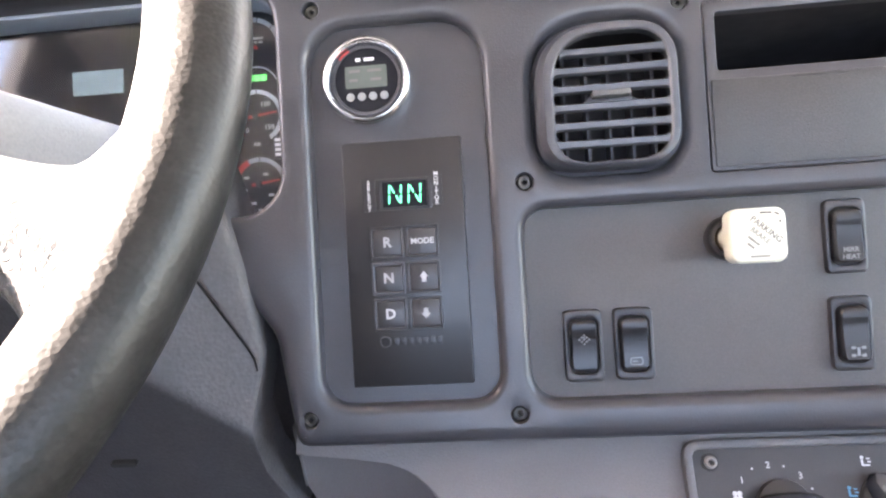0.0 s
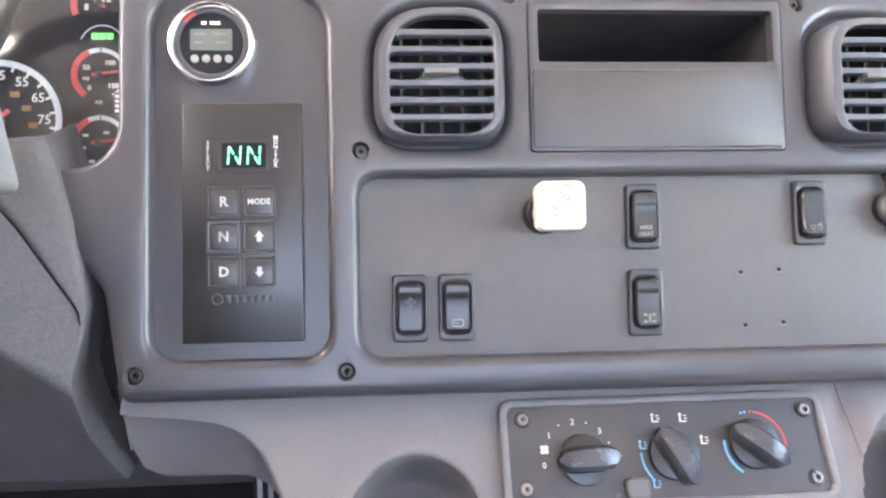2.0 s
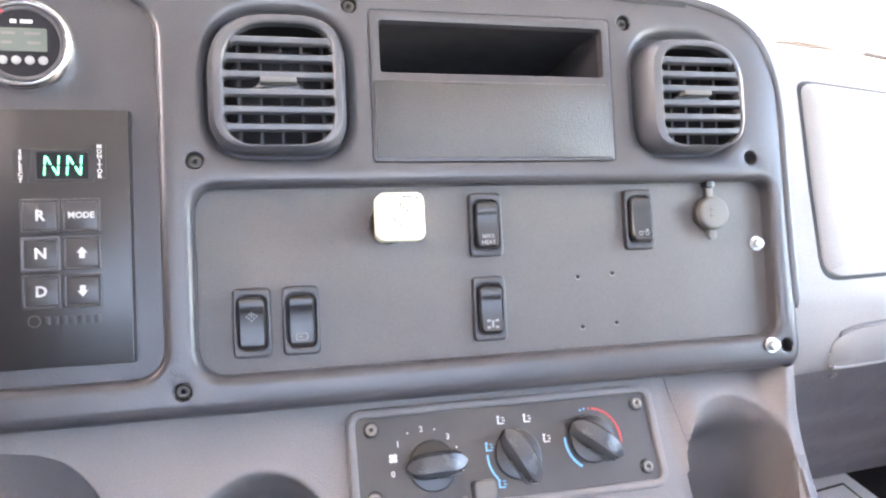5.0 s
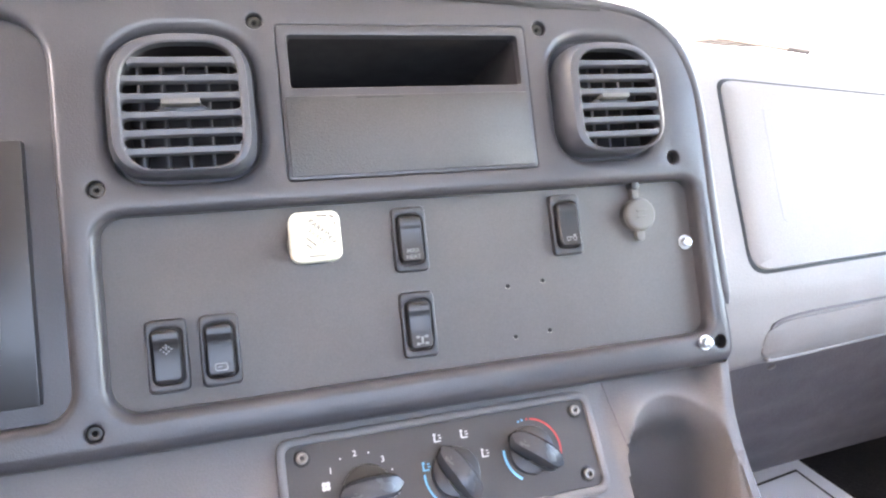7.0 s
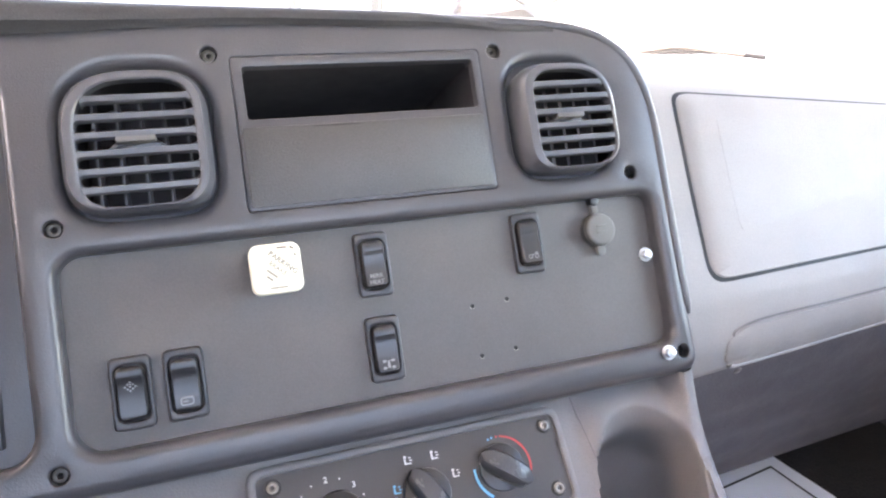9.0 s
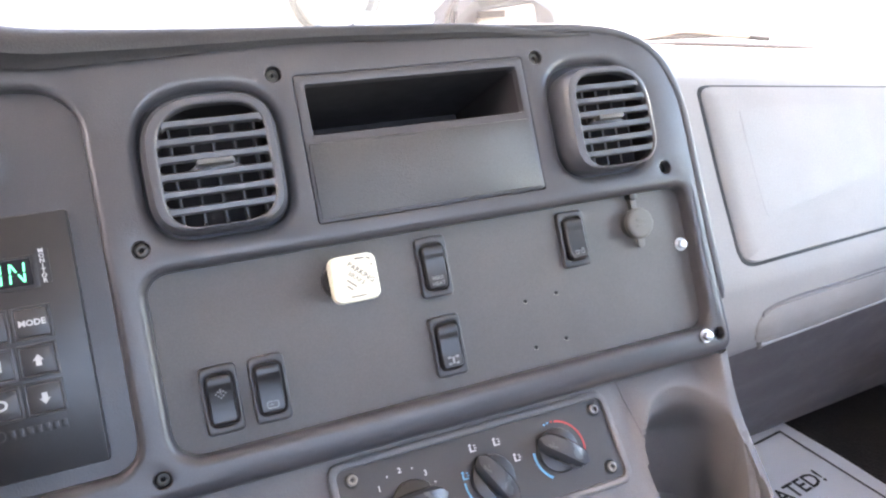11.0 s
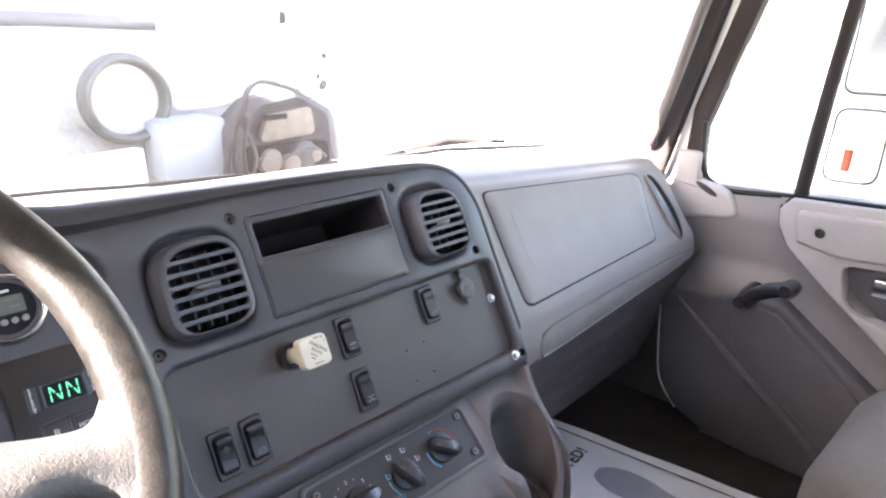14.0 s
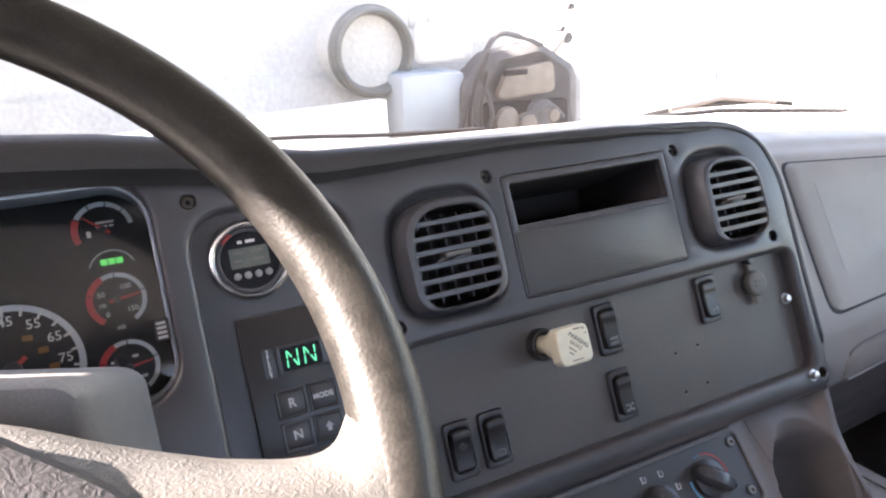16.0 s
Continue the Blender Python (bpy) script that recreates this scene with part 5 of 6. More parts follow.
low = rounded([(-0.150, -0.150, 0.02), (-0.04, -0.142, 0.04), (0.06, -0.112, 0.04), (0.115, -0.110, 0.03), (0.31, -0.255, 0.05), (0.56, -0.44, 0.03), (0.58, -0.495, 0.01), (0.10, -0.495, 0.03), (0.0, -0.488, 0.03), (-0.10, -0.440, 0.04), (-0.140, -0.360, 0.03)][::-1], 6)
LOWP = Matrix(((0, 0, -1), (-1, 0, 0), (0, 1, 0))).to_4x4()
part("lower_pad", prismed(low, -0.03, 0.016, 0.012, 5), M_DOOR_DK_SHADED, door, "slate lower pad, darkened further for shade", m=pose(1.222, 0, 0) @ LOWP)
part("edge_welt", tubed(spline([(1.210, y, z) for y, z in ((0.146, -0.158), (0.149, -0.20), (0.145, -0.29), (0.139, -0.36), (0.122, -0.405), (0.085, -0.448))], 6), 0.0024, 8), M_DOOR_LIT, door, "pale welt along the pad edge")
part("inner_pad", prismed(rounded([(0.02, -0.165, 0.03), (0.075, -0.130, 0.03), (0.115, -0.135, 0.03), (0.31, -0.285, 0.03), (0.30, -0.385, 0.04), (0.24, -0.400, 0.03), (0.03, -0.240, 0.03)][::-1], 6), 0.0, 0.0075, 0.006, 3), M_DOOR_DK_SHADED, door, m=pose(1.2065, 0, 0) @ LOWP)
part("ridge", tubed([(1.2055, y, z) for y, z in ((0.105, -0.160), (0.03, -0.222), (-0.071, -0.300), (-0.183, -0.385), (-0.265, -0.452))], [0.004, 0.0085, 0.0095, 0.0085, 0.004], 10), M_DOOR_DK_SHADED, door)
arm = rounded([(0.092, 0.106, 0.008), (0.80, 0.125, 0.01), (0.80, -0.45, 0.02), (0.50, -0.335, 0.05), (0.318, -0.184, 0.05), (0.182, -0.074, 0.05), (0.095, 0.002, 0.03), (0.074, 0.045, 0.02), (0.070, 0.080, 0.012)][::-1], 6)
hollow = rounded([(0.222, -0.105, 0.05), (0.50, -0.170, 0.05), (0.50, -0.004, 0.015), (0.204, -0.012, 0.02)], 8)
part("armrest_panel", plate(arm, [(hollow, 0.040, 0.006)], 0.006, -0.022, 0.006), M_DOOR_LIT, door, "grey armrest panel, paled for sunlight", m=pose(1.248, 0, 0) @ LOWP)
part("armrest_seam", tubed([(1.2635, -x, z) for x, z in offset(arm, -0.0020)], 0.0032, 6), M_CAVITY, door)
hand = part("pull_grip", prismed(rounded([(0.115, 0.018, 0.012), (0.19, 0.002, 0.02), (0.60, 0.020, 0.012), (0.60, 0.100, 0.012), (0.108, 0.086, 0.012)], 6), 0.0, 0.020, 0.008, 3), M_DOOR_LIT, door, m=pose(1.256, 0, 0) @ LOWP)
part("grip_screw", ring_body(prismed(circle(0.006, 20, 0.158, 0.047), 0.019, 0.0205), circle(0.010, 20, 0.158, 0.047), circle(0.006, 20, 0.158, 0.047), 0.018, 0.0215, 0.001), M_SCREW, hand)
part("pull_recess", prismed(offset(hollow, -0.004), -0.041, -0.037), M_DOOR_DK_SHADED, door, "hollow under the grip, darkened for shade", m=pose(1.248, 0, 0) @ LOWP)
part("latch_handle", prismed(rrect(0.262, -0.062, 0.37, -0.028, 0.006, 4), -0.036, -0.002, 0.003, 2), M_CHROME, door, "bright inner latch handle", m=pose(1.2475, 0, 0) @ LOWP)
crank = part("window_crank", tubed([(1.172, -0.050, -0.113), (1.160, -0.075, -0.088), (1.152, -0.110, -0.065), (1.150, -0.145, -0.052)], [0.010, 0.014, 0.017, 0.016], 12), M_BLACK, door, "black window crank handle")
part("crank_hub", tubed([(1.245, -0.050, -0.113), (1.175, -0.050, -0.113), (1.158, -0.050, -0.113)], [0.024, 0.018, 0.014], 16), M_BLACK, crank)
part("crank_grip", tubed([(1.165, -0.145, -0.052), (1.140, -0.145, -0.052), (1.124, -0.145, -0.052)], [0.018, 0.019, 0.013], 16), M_BLACK, crank)
# window surround, divider, glass
fr = bmesh.new()
win_out = rounded([(-0.172, 0.085, 0.02), (0.93, 0.105, 0.02), (0.93, 0.90, 0.05), (0.058, 0.90, 0.05), (-0.084, 0.495, 0.04), (-0.158, 0.265, 0.06)], 8)
win_in = rounded([(-0.124, 0.088, 0.06), (0.88, 0.128, 0.03), (0.88, 0.84, 0.06), (0.094, 0.84, 0.06), (-0.034, 0.494, 0.04), (-0.122, 0.230, 0.06)], 8)
ring_body(fr, win_out, win_in, 0.0, 0.030, 0.006)
part("window_frame", fr, M_PILLAR, door, "dark brown-grey window frame", m=pose(1.315, 0, 0) @ LOWP)
part("window_divider", tubed([(1.292, -0.095, 0.105), (1.292, -0.112, 0.30), (1.292, -0.134, 0.50), (1.292, -0.170, 0.85)], 0.0150, 10), M_PILLAR, door)
wg = part("window_pane", prismed(win_in, 0.0, 0.004), M_GLASS, door, "clear side window", m=pose(1.31, 0, 0) @ LOWP)
wg.visible_shadow = False
part("sill_strip", tubed([(1.288, -0.06, 0.101), (1.288, -0.90, 0.128)], 0.006, 8), M_RUBBER, door)
part("window_seal", tubed(spline([(1.282, 0.124, 0.240), (1.280, 0.121, 0.170), (1.279, 0.117, 0.142), (1.279, 0.106, 0.119), (1.279, 0.088, 0.103), (1.280, 0.062, 0.0945), (1.282, 0.030, 0.093), (1.285, -0.06, 0.100)], 6), 0.0058, 10), M_RUBBER, door, "dark rubber seal round the window corner")

# pillar between windscreen and door window
def bar(name, a0, a1, w, d, mat, label, w1=None):
    bm = bmesh.new()
    a0, a1 = Vector(a0), Vector(a1)
    loft(bm, [[tuple(p + Vector((sx * d, sy * (w + ((w1 or w) - w) * t), 0))) for sx, sy in ((-0.5, -0.35), (-0.35, -0.5), (0.5, -0.5), (0.5, 0.5), (-0.35, 0.5), (-0.5, 0.35))] for t, p in ((t, a0 + (a1 - a0) * t) for t in span(-0.12, 1.25, 8))], True, True)
    return solo(name, bm, mat, UP, label, "pillar", kind="structure")
bar("pillar_right_seal", (1.265, 0.226, 0.133), (1.265, 0.112, 0.497), 0.052, 0.03, M_PILLAR, "brown-grey windscreen pillar", 0.034)
bar("pillar_right_outer", (1.290, 0.272, 0.133), (1.290, 0.155, 0.497), 0.060, 0.03, M_WHITE, "pale painted outer windscreen pillar", 0.050)
# strip at the pillar edge, set to white
bar("pillar_right_trim", (1.300, 0.180, 0.142), (1.300, 0.092, 0.495), 0.044, 0.02, M_WHITE, "white strip along the pillar edge", 0.026)
# grab handle up the pillar
grab = thing("grab_handle", UP, "brown-grey plastic grab handle screwed to the pillar", "grab handle")
part("bar", tubed(spline([(1.262, 0.232, 0.178), (1.236, 0.226, 0.190), (1.222, 0.210, 0.226), (1.220, 0.184, 0.306), (1.220, 0.160, 0.386), (1.222, 0.126, 0.500), (1.240, 0.112, 0.545), (1.268, 0.108, 0.556)], 6), 0.0125, 12), M_GRAB, grab)
lug = part("mounting_lug", prismed(rounded([(-0.274, 0.190, 0.018), (-0.232, 0.172, 0.012), (-0.214, 0.190, 0.010), (-0.226, 0.222, 0.012), (-0.268, 0.222, 0.018)], 6), 0.0, 0.018, 0.005, 3), M_GRAB, grab, m=pose(1.276, 0, 0) @ LOWP)
part("screw", ring_body(prismed(circle(0.0045, 16, -0.256, 0.203), 0.016, 0.0175), circle(0.008, 16, -0.256, 0.203), circle(0.0045, 16, -0.256, 0.203), 0.014, 0.0195, 0.001), M_SCREW, lug, m=pose(1.276, 0, 0) @ LOWP)
tab = thing("pillar_cap", UP, "light grey pillar foot cap with small outlet", "trim cap")
part("cap", prismed(rounded([(-0.195, 0.010, 0.02), (-0.010, 0.035, 0.04), (-0.045, 0.095, 0.03), (-0.105, 0.112, 0.02), (-0.180, 0.112, 0.01)], 6), 0.0, 0.024, 0.012, 4), M_DOOR_LIT, tab, m=pose(1.285, 0, 0) @ LOWP)
part("tab", prismed(rrect(-0.176, 0.070, -0.118, 0.172, 0.006, 4), 0.0, 0.022, 0.006, 3), M_DOOR_LIT, tab, m=pose(1.285, 0, 0) @ LOWP)
part("outlet", prismed([(-0.095 + 0.026 * math.cos(radians(a)), 0.093 + 0.008 * math.sin(radians(a)) - 0.012 * math.cos(radians(a))) for a in range(0, 360, 15)], 0.020, 0.0252, 0.001, 1), M_BEZEL, tab, "small dark oval outlet", m=pose(1.285, 0, 0) @ LOWP)

# kick panel under the passenger dash
kick = thing("kick_panel", UP, "scuffed grey ribbed kick panel under the dash", "trim panel")
part("panel", sheet(bmesh.new(), lambda x, v: (x, 0.055 + 0.05 * (x - 0.55) + 0.14 * v + 0.0012 * math.sin(v * 30) * smooth(0.1, 0.3, v), -0.052 - 0.33 * v), span(0.50, 1.262, 30), span(0, 1, 60), Vector((0, 0.006, 0))), M_KICK, kick)
part("push_pin", prismed(circle(0.005, 14), 0, 0.004, 0.001, 2), M_STEEL, kick, "small steel push pin", m=pose(0.640, 0.082, -0.098, 115, 0, 0))

# unseen slab added to stop sun leaking through the dash top
slab("wall_under_dash", 0.20, 0.16, 0.060, 1.15, 0.45, 0.075, M_CAVITY, "hidden slab added inside the dash to stop a sun leak")
slab("wall_right_front", 1.30, 0.02, FLOOR, 1.34, 0.45, 0.07, M_KICK, "dark side of the passenger footwell")
slab("wall_right_rear", 1.32, -1.45, FLOOR, 1.36, -0.93, 0.98, M_WALL)
slab("wall_right_top", 1.32, -0.95, 0.86, 1.36, 0.02, 0.98, M_WALL)

# ---- passenger seat ----
seat = thing("passenger_seat", UP, "beige-grey cloth passenger seat", "seat")
cush = bmesh.new()
sl = rrect(0.69, -0.86, 1.17, -0.305, 0.14, 12, 6)
loft(cush, [lift(offset(sl, 0.03), -0.33), lift(offset(sl, 0.008), -0.30), lift(sl, -0.255), lift(offset(sl, 0.004), -0.220), lift(offset(sl, 0.014), -0.190), lift(offset(sl, 0.030), -0.167), lift(offset(sl, 0.052), -0.151)] + [lift([(0.935 + (x - 0.935) * k, -0.5875 + (y + 0.5875) * k) for x, y in offset(sl, 0.052)], -0.151 + 0.020 * (1 - k * k)) for k in (0.92, 0.8, 0.6, 0.3)], True, True)
part("cushion", cush, M_SEAT, seat)
part("backrest", box(bmesh.new(), 0.71, -0.98, -0.16, 1.16, -0.84, 0.52, bevel=0.05), M_SEAT, seat)
part("seat_base", boxed(0.76, -0.80, FLOOR, 1.10, -0.42, -0.32, bevel=0.02), M_RUBBER, seat)

# ---- paper floor mat ----
MATM = UP @ pose(0.838, 0.020, FLOOR + 0.002, 0, 0, 7.2)
mat_ob = thing("paper_floor_mat", MATM, "white paper floor mat printed with grey footprints", "floor mat")
sheet_bm = sheet(bmesh.new(), lambda u, v: (u, v, 0.0035 + 0.0025 * math.sin(u * 23 + v * 11) * math.sin(v * 17)), span(-0.215, 0.215, 24), span(-0.285, 0.285, 24), Vector((0, 0, -0.0008)))
part("paper", sheet_bm, M_PAPER, mat_ob)
for x0, y0, x1, y1 in ((-0.182, -0.252, -0.178, 0.252), (0.178, -0.252, 0.182, 0.252), (-0.178, 0.248, 0.178, 0.252), (-0.178, -0.252, 0.178, -0.248)):
    part("border_line", boxed(x0, y0, 0.0066, x1, y1, 0.0070), M_PRINT_DK, mat_ob)
for x in (-0.070, 0.082):
    sole = []
    for a in range(0, 360, 8):
        c, s = math.cos(radians(a)), math.sin(radians(a))
        y = 0.005 + (0.098 if s > 0 else 0.108) * s
        w = table([(-0.11, 0.020), (-0.09, 0.028), (-0.05, 0.031), (0.0, 0.043), (0.05, 0.048), (0.11, 0.040)], y)
        sole.append((w * (abs(c) ** 0.6) * (1 if c > 0 else -1) + 0.12 * (y - 0.0) * 0.15, y))
    part("sole_print", prismed(sole, 0.0066, 0.0070), M_PRINT, mat_ob, m=pose(x, -0.022, 0))
    heel = [(0.031 * math.cos(radians(a)), -0.118 + (0.005 if math.sin(radians(a)) > 0 else 0.072) * math.sin(radians(a))) for a in range(0, 360, 10)]
    part("heel_print", prismed(heel, 0.0066, 0.0070), M_PRINT, mat_ob, m=pose(x, -0.022, 0))
lettering("lettering", "APPRECIATED!", 0.040, M_PRINT_DK, mat_ob, pose(0.010, 0.142, 0.0068), bold=0.0006)
lettering("lettering", "Drive Safely", 0.034, M_PRINT, mat_ob, pose(0.020, -0.222, 0.0068), bold=0.0003)


# ---- outside: ground, raised hood, wiper, mirror ----
solo("ground", sheet(bmesh.new(), lambda x, y: (x, y, 0.0), [-900, -60, -8, 0, 8, 60, 900], [-900, -60, -8, 0, 8, 60, 900]), M_YARD, pose(0, 0, 0), "pale concrete yard in the sun", "ground", kind="structure")
hood = thing("raised_hood", UP, "white fibreglass truck hood tilted open, inner side", "hood")
def hood_in(u, v):
    x = -0.77 + 1.88 * u
    z = -0.25 + 1.15 * v
    edge = (0.11 * smooth(0.28, 0.75, v) - 0.02) * smooth(0.8, 1.0, u)
    y = 1.42 + 0.22 * (v - 0.3) - 0.10 * math.exp(-((x - 0.05) / 0.35) ** 2) * smooth(0.9, 0.2, v) + 0.03 * math.sin(x * 5.0) * v
    y -= 0.16 * smooth(0.93, 1.0, u) + 0.16 * smooth(0.07, 0.0, u)
    return (x + edge, y, z)
part("inner_skin", sheet(bmesh.new(), hood_in, span(0, 1, 70), span(0, 1, 40), Vector((0, 0.02, 0))), M_HOOD, hood)
# flank added out of view, shades the hood's inner side from sun
part("sun_block_flank", sheet(bmesh.new(), lambda y, z: (-0.79 - 0.06 * math.sin(math.pi * (z + 0.25) / 1.7), y, z), span(0.80, 1.80, 8), span(-0.25, 1.40, 12), Vector((-0.02, 0, 0))), M_HOOD, hood)
part("top_rib", tubed([(-0.72, 1.42, 0.46), (-0.4, 1.40, 0.475), (0.30, 1.40, 0.47), (0.62, 1.40, 0.455)], 0.018, 10), M_GREYCOL, hood, "grey stiffening rib")
ringp = bmesh.new()
prof = [(0.098, 0.022), (0.127, 0.022), (0.129, 0.028), (0.129, 0.040), (0.123, 0.044), (0.122, 0.064), (0.118, 0.073), (0.112, 0.076), (0.105, 0.071), (0.098, 0.03)]
loft(ringp, [[(r * math.cos(a), r * math.sin(a), z) for r, z in prof] for a in [2 * math.pi * i / 48 for i in range(49)]])
duct = part("intake_ring", ringp, M_DUCT, hood, "grey rubber air intake ring", m=pose(0.458, 1.370, 0.267, 90, 0, 4) @ Matrix.Scale(0.93, 4))
part("intake_throat", prismed(circle(0.099, 32), 0.028, 0.034), M_HOOD, duct, "pale intake throat")
part("intake_boss", prismed(circle(0.124, 40), -0.12, 0.028, 0.004, 2), M_HOOD, duct, "pale moulded boss behind the ring")
part("brace_plate", prismed(rrect(-0.085, -0.055, 0.085, 0.05, 0.02, 4), 0, 0.014, 0.008, 3), M_HOOD, hood, m=pose(0.655, 1.30, 0.285, 90, 0, 0))
part("blue_grey_box", boxed(0.50, 1.24, 0.04, 0.70, 1.38, 0.212, bevel=0.035), material("pale_blue_grey_plastic", (0.26, 0.295, 0.315), 0.5, blotch=0.08), hood, "pale blue-grey plastic box")
lampb = bmesh.new()
hl = rounded([(-0.20, -0.15, 0.03), (0.20, -0.15, 0.03), (0.19, 0.04, 0.06), (0.06, 0.115, 0.05), (-0.10, 0.095, 0.06), (-0.19, 0.02, 0.05)], 6)
loft(lampb, [lift(hl, -0.02), lift(hl, 0.05), lift(offset(hl, 0.012), 0.065), lift([(x * 0.80, y * 0.82) for x, y in hl], 0.072), lift([(x * 0.55, y * 0.6) for x, y in hl], 0.05)], True, True)
lampo = part("headlamp_back", lampb, M_LAMP, hood, "dusty dark headlamp back with wiring", m=pose(0.865, 1.285, 0.155, 90, 0, 0))
part("lamp_plate", prismed(rounded([(-0.10, -0.03, 0.02), (0.10, -0.02, 0.02), (0.09, 0.065, 0.02), (-0.06, 0.05, 0.02)], 4), 0.060, 0.080, 0.006, 2), M_BROWN, lampo)
part("lamp_cap", prismed(circle(0.045, 24, 0.05, -0.08), 0.05, 0.095, 0.01, 2), M_LAMP, lampo)
part("lamp_cap", prismed(circle(0.036, 24, -0.06, -0.085), 0.05, 0.088, 0.01, 2), M_BROWN, lampo)
part("slot", boxed(-0.075, 0.035, 0.079, 0.0, 0.050, 0.084), M_CAVITY, lampo)
for pts, r in (([(0.70, 1.23, 0.02), (0.685, 1.20, 0.12), (0.715, 1.19, 0.235), (0.77, 1.20, 0.300), (0.86, 1.21, 0.285), (0.93, 1.23, 0.262)], 0.0075),
               ([(0.735, 1.21, 0.02), (0.745, 1.19, 0.10), (0.715, 1.185, 0.19), (0.735, 1.19, 0.262)], 0.0065),
               ([(0.67, 1.22, 0.12), (0.72, 1.19, 0.045), (0.80, 1.19, 0.03)], 0.007),
               ([(0.84, 1.195, 0.07), (0.93, 1.19, 0.10), (0.99, 1.20, 0.06)], 0.007)):
    part("wiring_hose", tubed(spline(pts, 6), r, 8), M_LAMP, hood)
lat = part("latch", tubed([(0.965, 1.26, 0.215), (0.985, 1.24, 0.250), (1.005, 1.235, 0.275)], 0.008, 8), M_LAMP, hood)
part("latch_head", prismed(circle(0.017, 16), 0, 0.02, 0.004, 2), M_LAMP, lat, m=pose(1.01, 1.235, 0.278, 90, 0, 0))
for x, z in ((1.06, 0.36), (1.03, 0.30), (0.90, 0.475)):
    part("stud", prismed(circle(0.010, 12), 0, 0.03, 0.003, 2), M_LAMP, hood, m=pose(x, 1.30, z, 90, 0, 0))
part("catch", boxed(0.875, 1.22, 0.455, 0.900, 1.28, 0.490, bevel=0.006), M_LAMP, hood)

part("lamp_shade", prismed(rounded([(-0.15, -0.13, 0.02), (0.16, -0.14, 0.02), (0.15, -0.045, 0.02), (-0.13, -0.035, 0.02)], 4), 0.055, 0.070, 0.006, 2), M_CAVITY, lampo)
for x, y, r in ((-0.085, -0.09, 0.022), (0.0, -0.10, 0.028), (0.085, -0.085, 0.020)):
    part("bulb_socket", prismed(circle(r, 18, x, y), 0.068, 0.100, 0.006, 2), M_BROWN, lampo)
for pts, r in (([(0.690, 1.20, 0.02), (0.672, 1.18, 0.10), (0.690, 1.175, 0.19), (0.730, 1.18, 0.255)], 0.006),
               ([(0.715, 1.19, 0.01), (0.702, 1.175, 0.11), (0.722, 1.175, 0.21)], 0.005),
               ([(0.660, 1.20, 0.03), (0.655, 1.18, 0.09), (0.676, 1.18, 0.15)], 0.005)):
    part("wiring_hose", tubed(spline(pts, 6), r, 8), M_RUBBER, hood)
for x, z, w, h in ((0.585, 0.405, 0.012, 0.085), (0.640, 0.400, 0.010, 0.075)):
    part("moulded_rib", prismed(rrect(-w, -h, w, h, 0.008, 3), 0, 0.012, 0.005, 2), M_HOOD, hood, m=pose(x, 1.345, z, 90, 0, 0))

wallf = thing("far_building", pose(5.6, 10.2, 0), "far white metal-clad building in the sun", "building")
part("wall", boxed(-9.5, 0, 0, 9.0, 0.3, 6.5), M_WHITE, wallf)
part("roof", boxed(-9.7, -0.3, 6.5, 9.2, 4.0, 6.7), M_WHITE, wallf)
for i in range(4):
    part("panel_joint", boxed(-7.98 + i * 4.6, -0.012, 0, -7.92 + i * 4.6, 0.0, 6.5), M_GREYCOL, wallf)

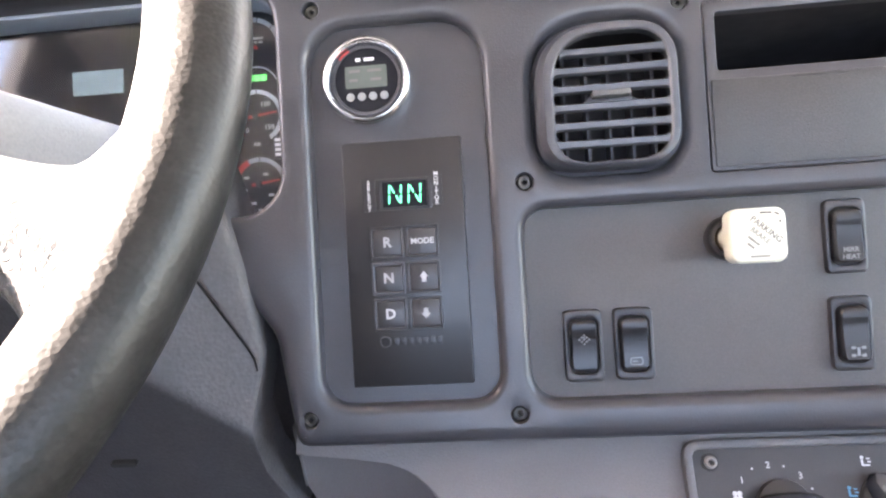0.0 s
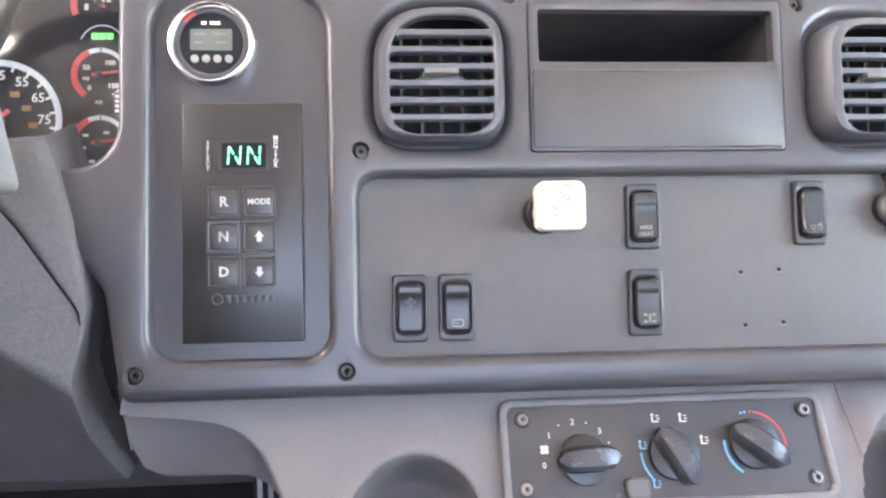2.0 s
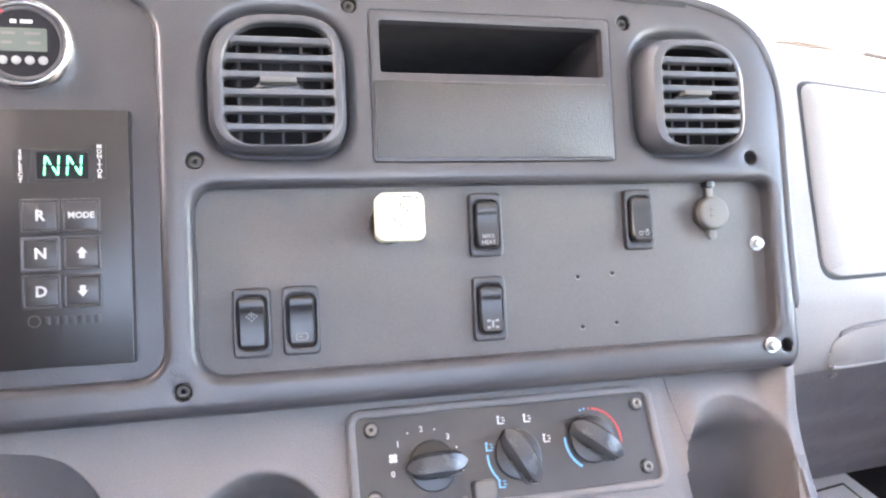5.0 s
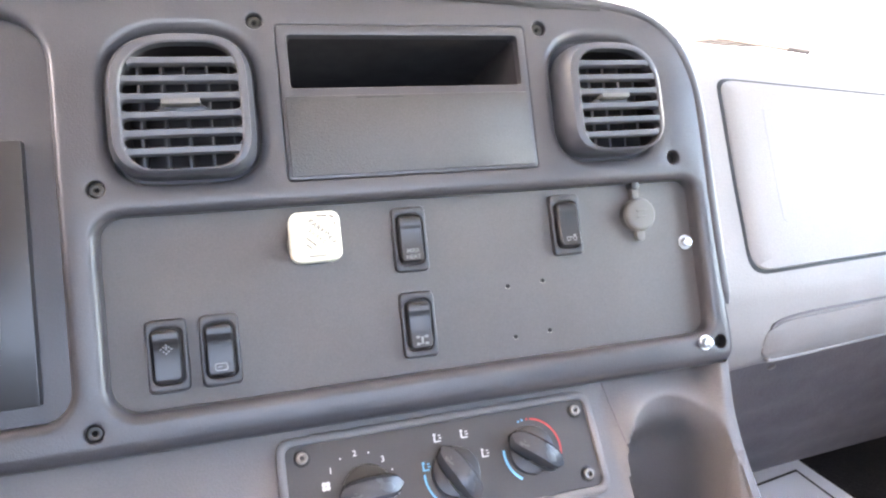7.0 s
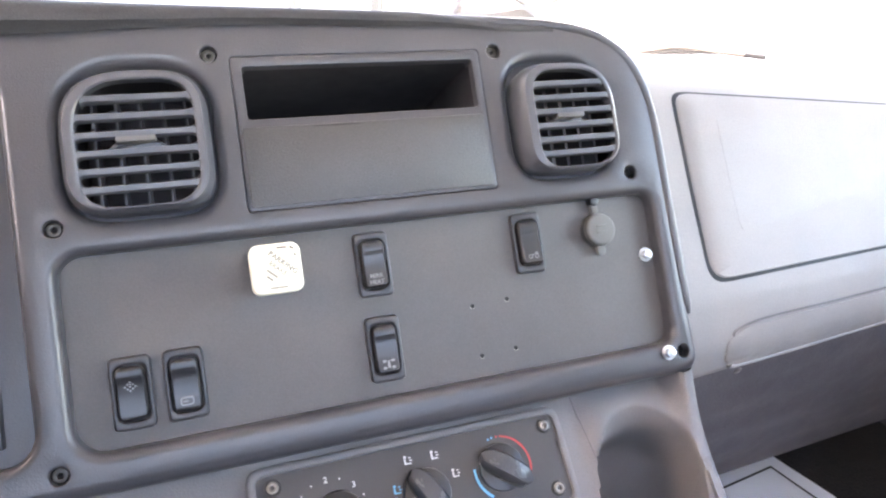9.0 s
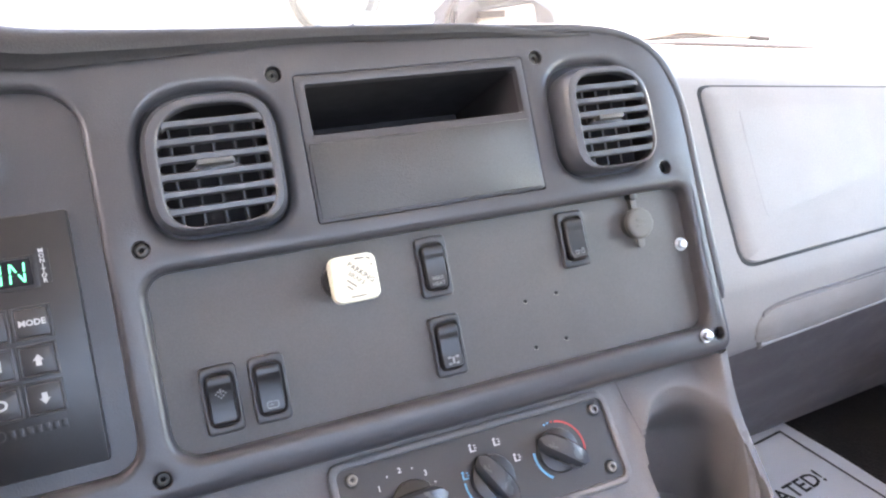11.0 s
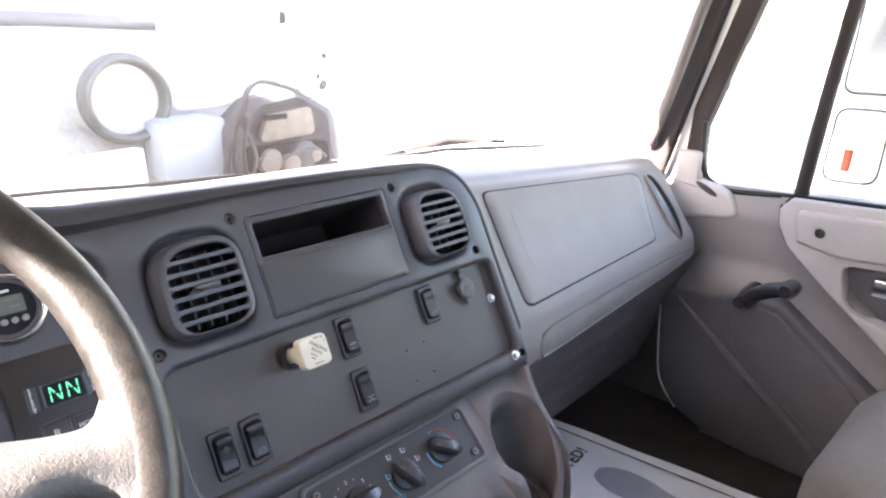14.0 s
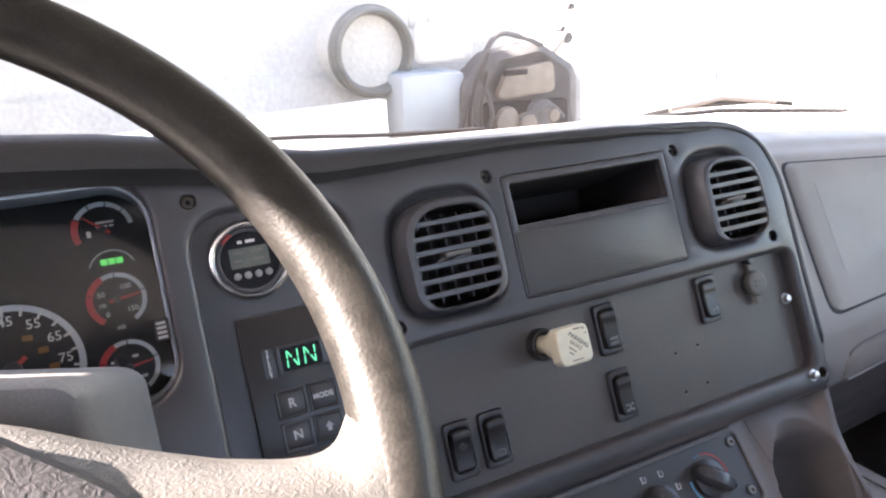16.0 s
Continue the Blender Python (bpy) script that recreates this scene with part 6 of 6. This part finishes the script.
cowl = thing("cowl_box", UP, "white painted cowl box ahead of the windscreen", "cowl")
part("box", boxed(-0.62, 0.0, 0.02, 0.0, 0.035, 0.206, bevel=0.006), M_WHITE, cowl, m=pose(0.330, 0.900, 0, 0, 0, 11.2))
solo("cowl", sheet(bmesh.new(), lambda x, v: (x, 0.42 + 0.36 * v, 0.190 - 0.10 * v - 0.02 * abs(x - 0.16)), span(-1.05, 1.40, 24), span(-0.1, 1, 6), Vector((0, 0, -0.03))), M_WHITE, UP, "white painted cowl below the windscreen", "cowl", kind="structure")
solo("engine_cover", boxed(-0.55, 0.82, -0.55, 0.85, 1.18, 0.00, bevel=0.04), M_LAMP, UP, "dusty dark engine under the raised hood", "engine")

wip = thing("windscreen_wiper", UP, "black windscreen wiper resting on the cowl", "wiper")
part("blade", tubed([(0.60, 0.475, 0.200), (0.80, 0.470, 0.196), (1.10, 0.430, 0.172)], 0.0045, 8), M_RUBBER, wip)
part("arm", tubed([(0.565, 0.50, 0.190), (0.74, 0.495, 0.205), (0.90, 0.475, 0.203), (0.98, 0.46, 0.193)], 0.0050, 8), M_RUBBER, wip)
part("bridge", tubed([(0.70, 0.485, 0.205), (0.82, 0.485, 0.214), (0.94, 0.465, 0.200)], 0.005, 8), M_STEEL, wip)

mir = thing("side_mirror", UP, "white-framed twin side mirror outside the door window", "mirror")
for z0, z1 in ((0.075, 0.262), (0.285, 0.60)):
    h = part("housing", prismed(rrect(0.035, z0, 0.165, z1, 0.03, 5), -0.03, 0.0, 0.008, 2), M_WHITE, mir, m=pose(1.62, 0, 0.17, 0, 14, 0) @ LOWP @ Matrix.Translation((0, -0.17, 0)))
    part("mirror_glass", prismed(rrect(0.042, z0 + 0.007, 0.158, z1 - 0.007, 0.026, 5), -0.001, 0.0015), M_CHROME, h)
    part("mirror_edge", ring_body(bmesh.new(), rrect(0.040, z0 + 0.005, 0.160, z1 - 0.005, 0.027, 5), rrect(0.044, z0 + 0.009, 0.156, z1 - 0.009, 0.024, 5), 0.0, 0.003, 0.0008), M_RUBBER, h)
# small orange-red box added on the lower mirror glass
part("orange_spot", boxed(0.078, 0.105, 0.001, 0.098, 0.158, 0.006, bevel=0.003), M_ORANGE, mir, "orange-red spot added on the lower mirror glass", m=pose(1.62, 0, 0.17, 0, 14, 0) @ LOWP @ Matrix.Translation((0, -0.17, 0)))
part("mirror_arm", tubed([(1.64, 0.02, 0.02), (1.64, 0.02, 0.72)], 0.011, 10), M_WHITE, mir)
part("mirror_bracket", tubed([(1.325, 0.02, 0.04), (1.64, 0.02, 0.04)], 0.011, 10), M_WHITE, mir)
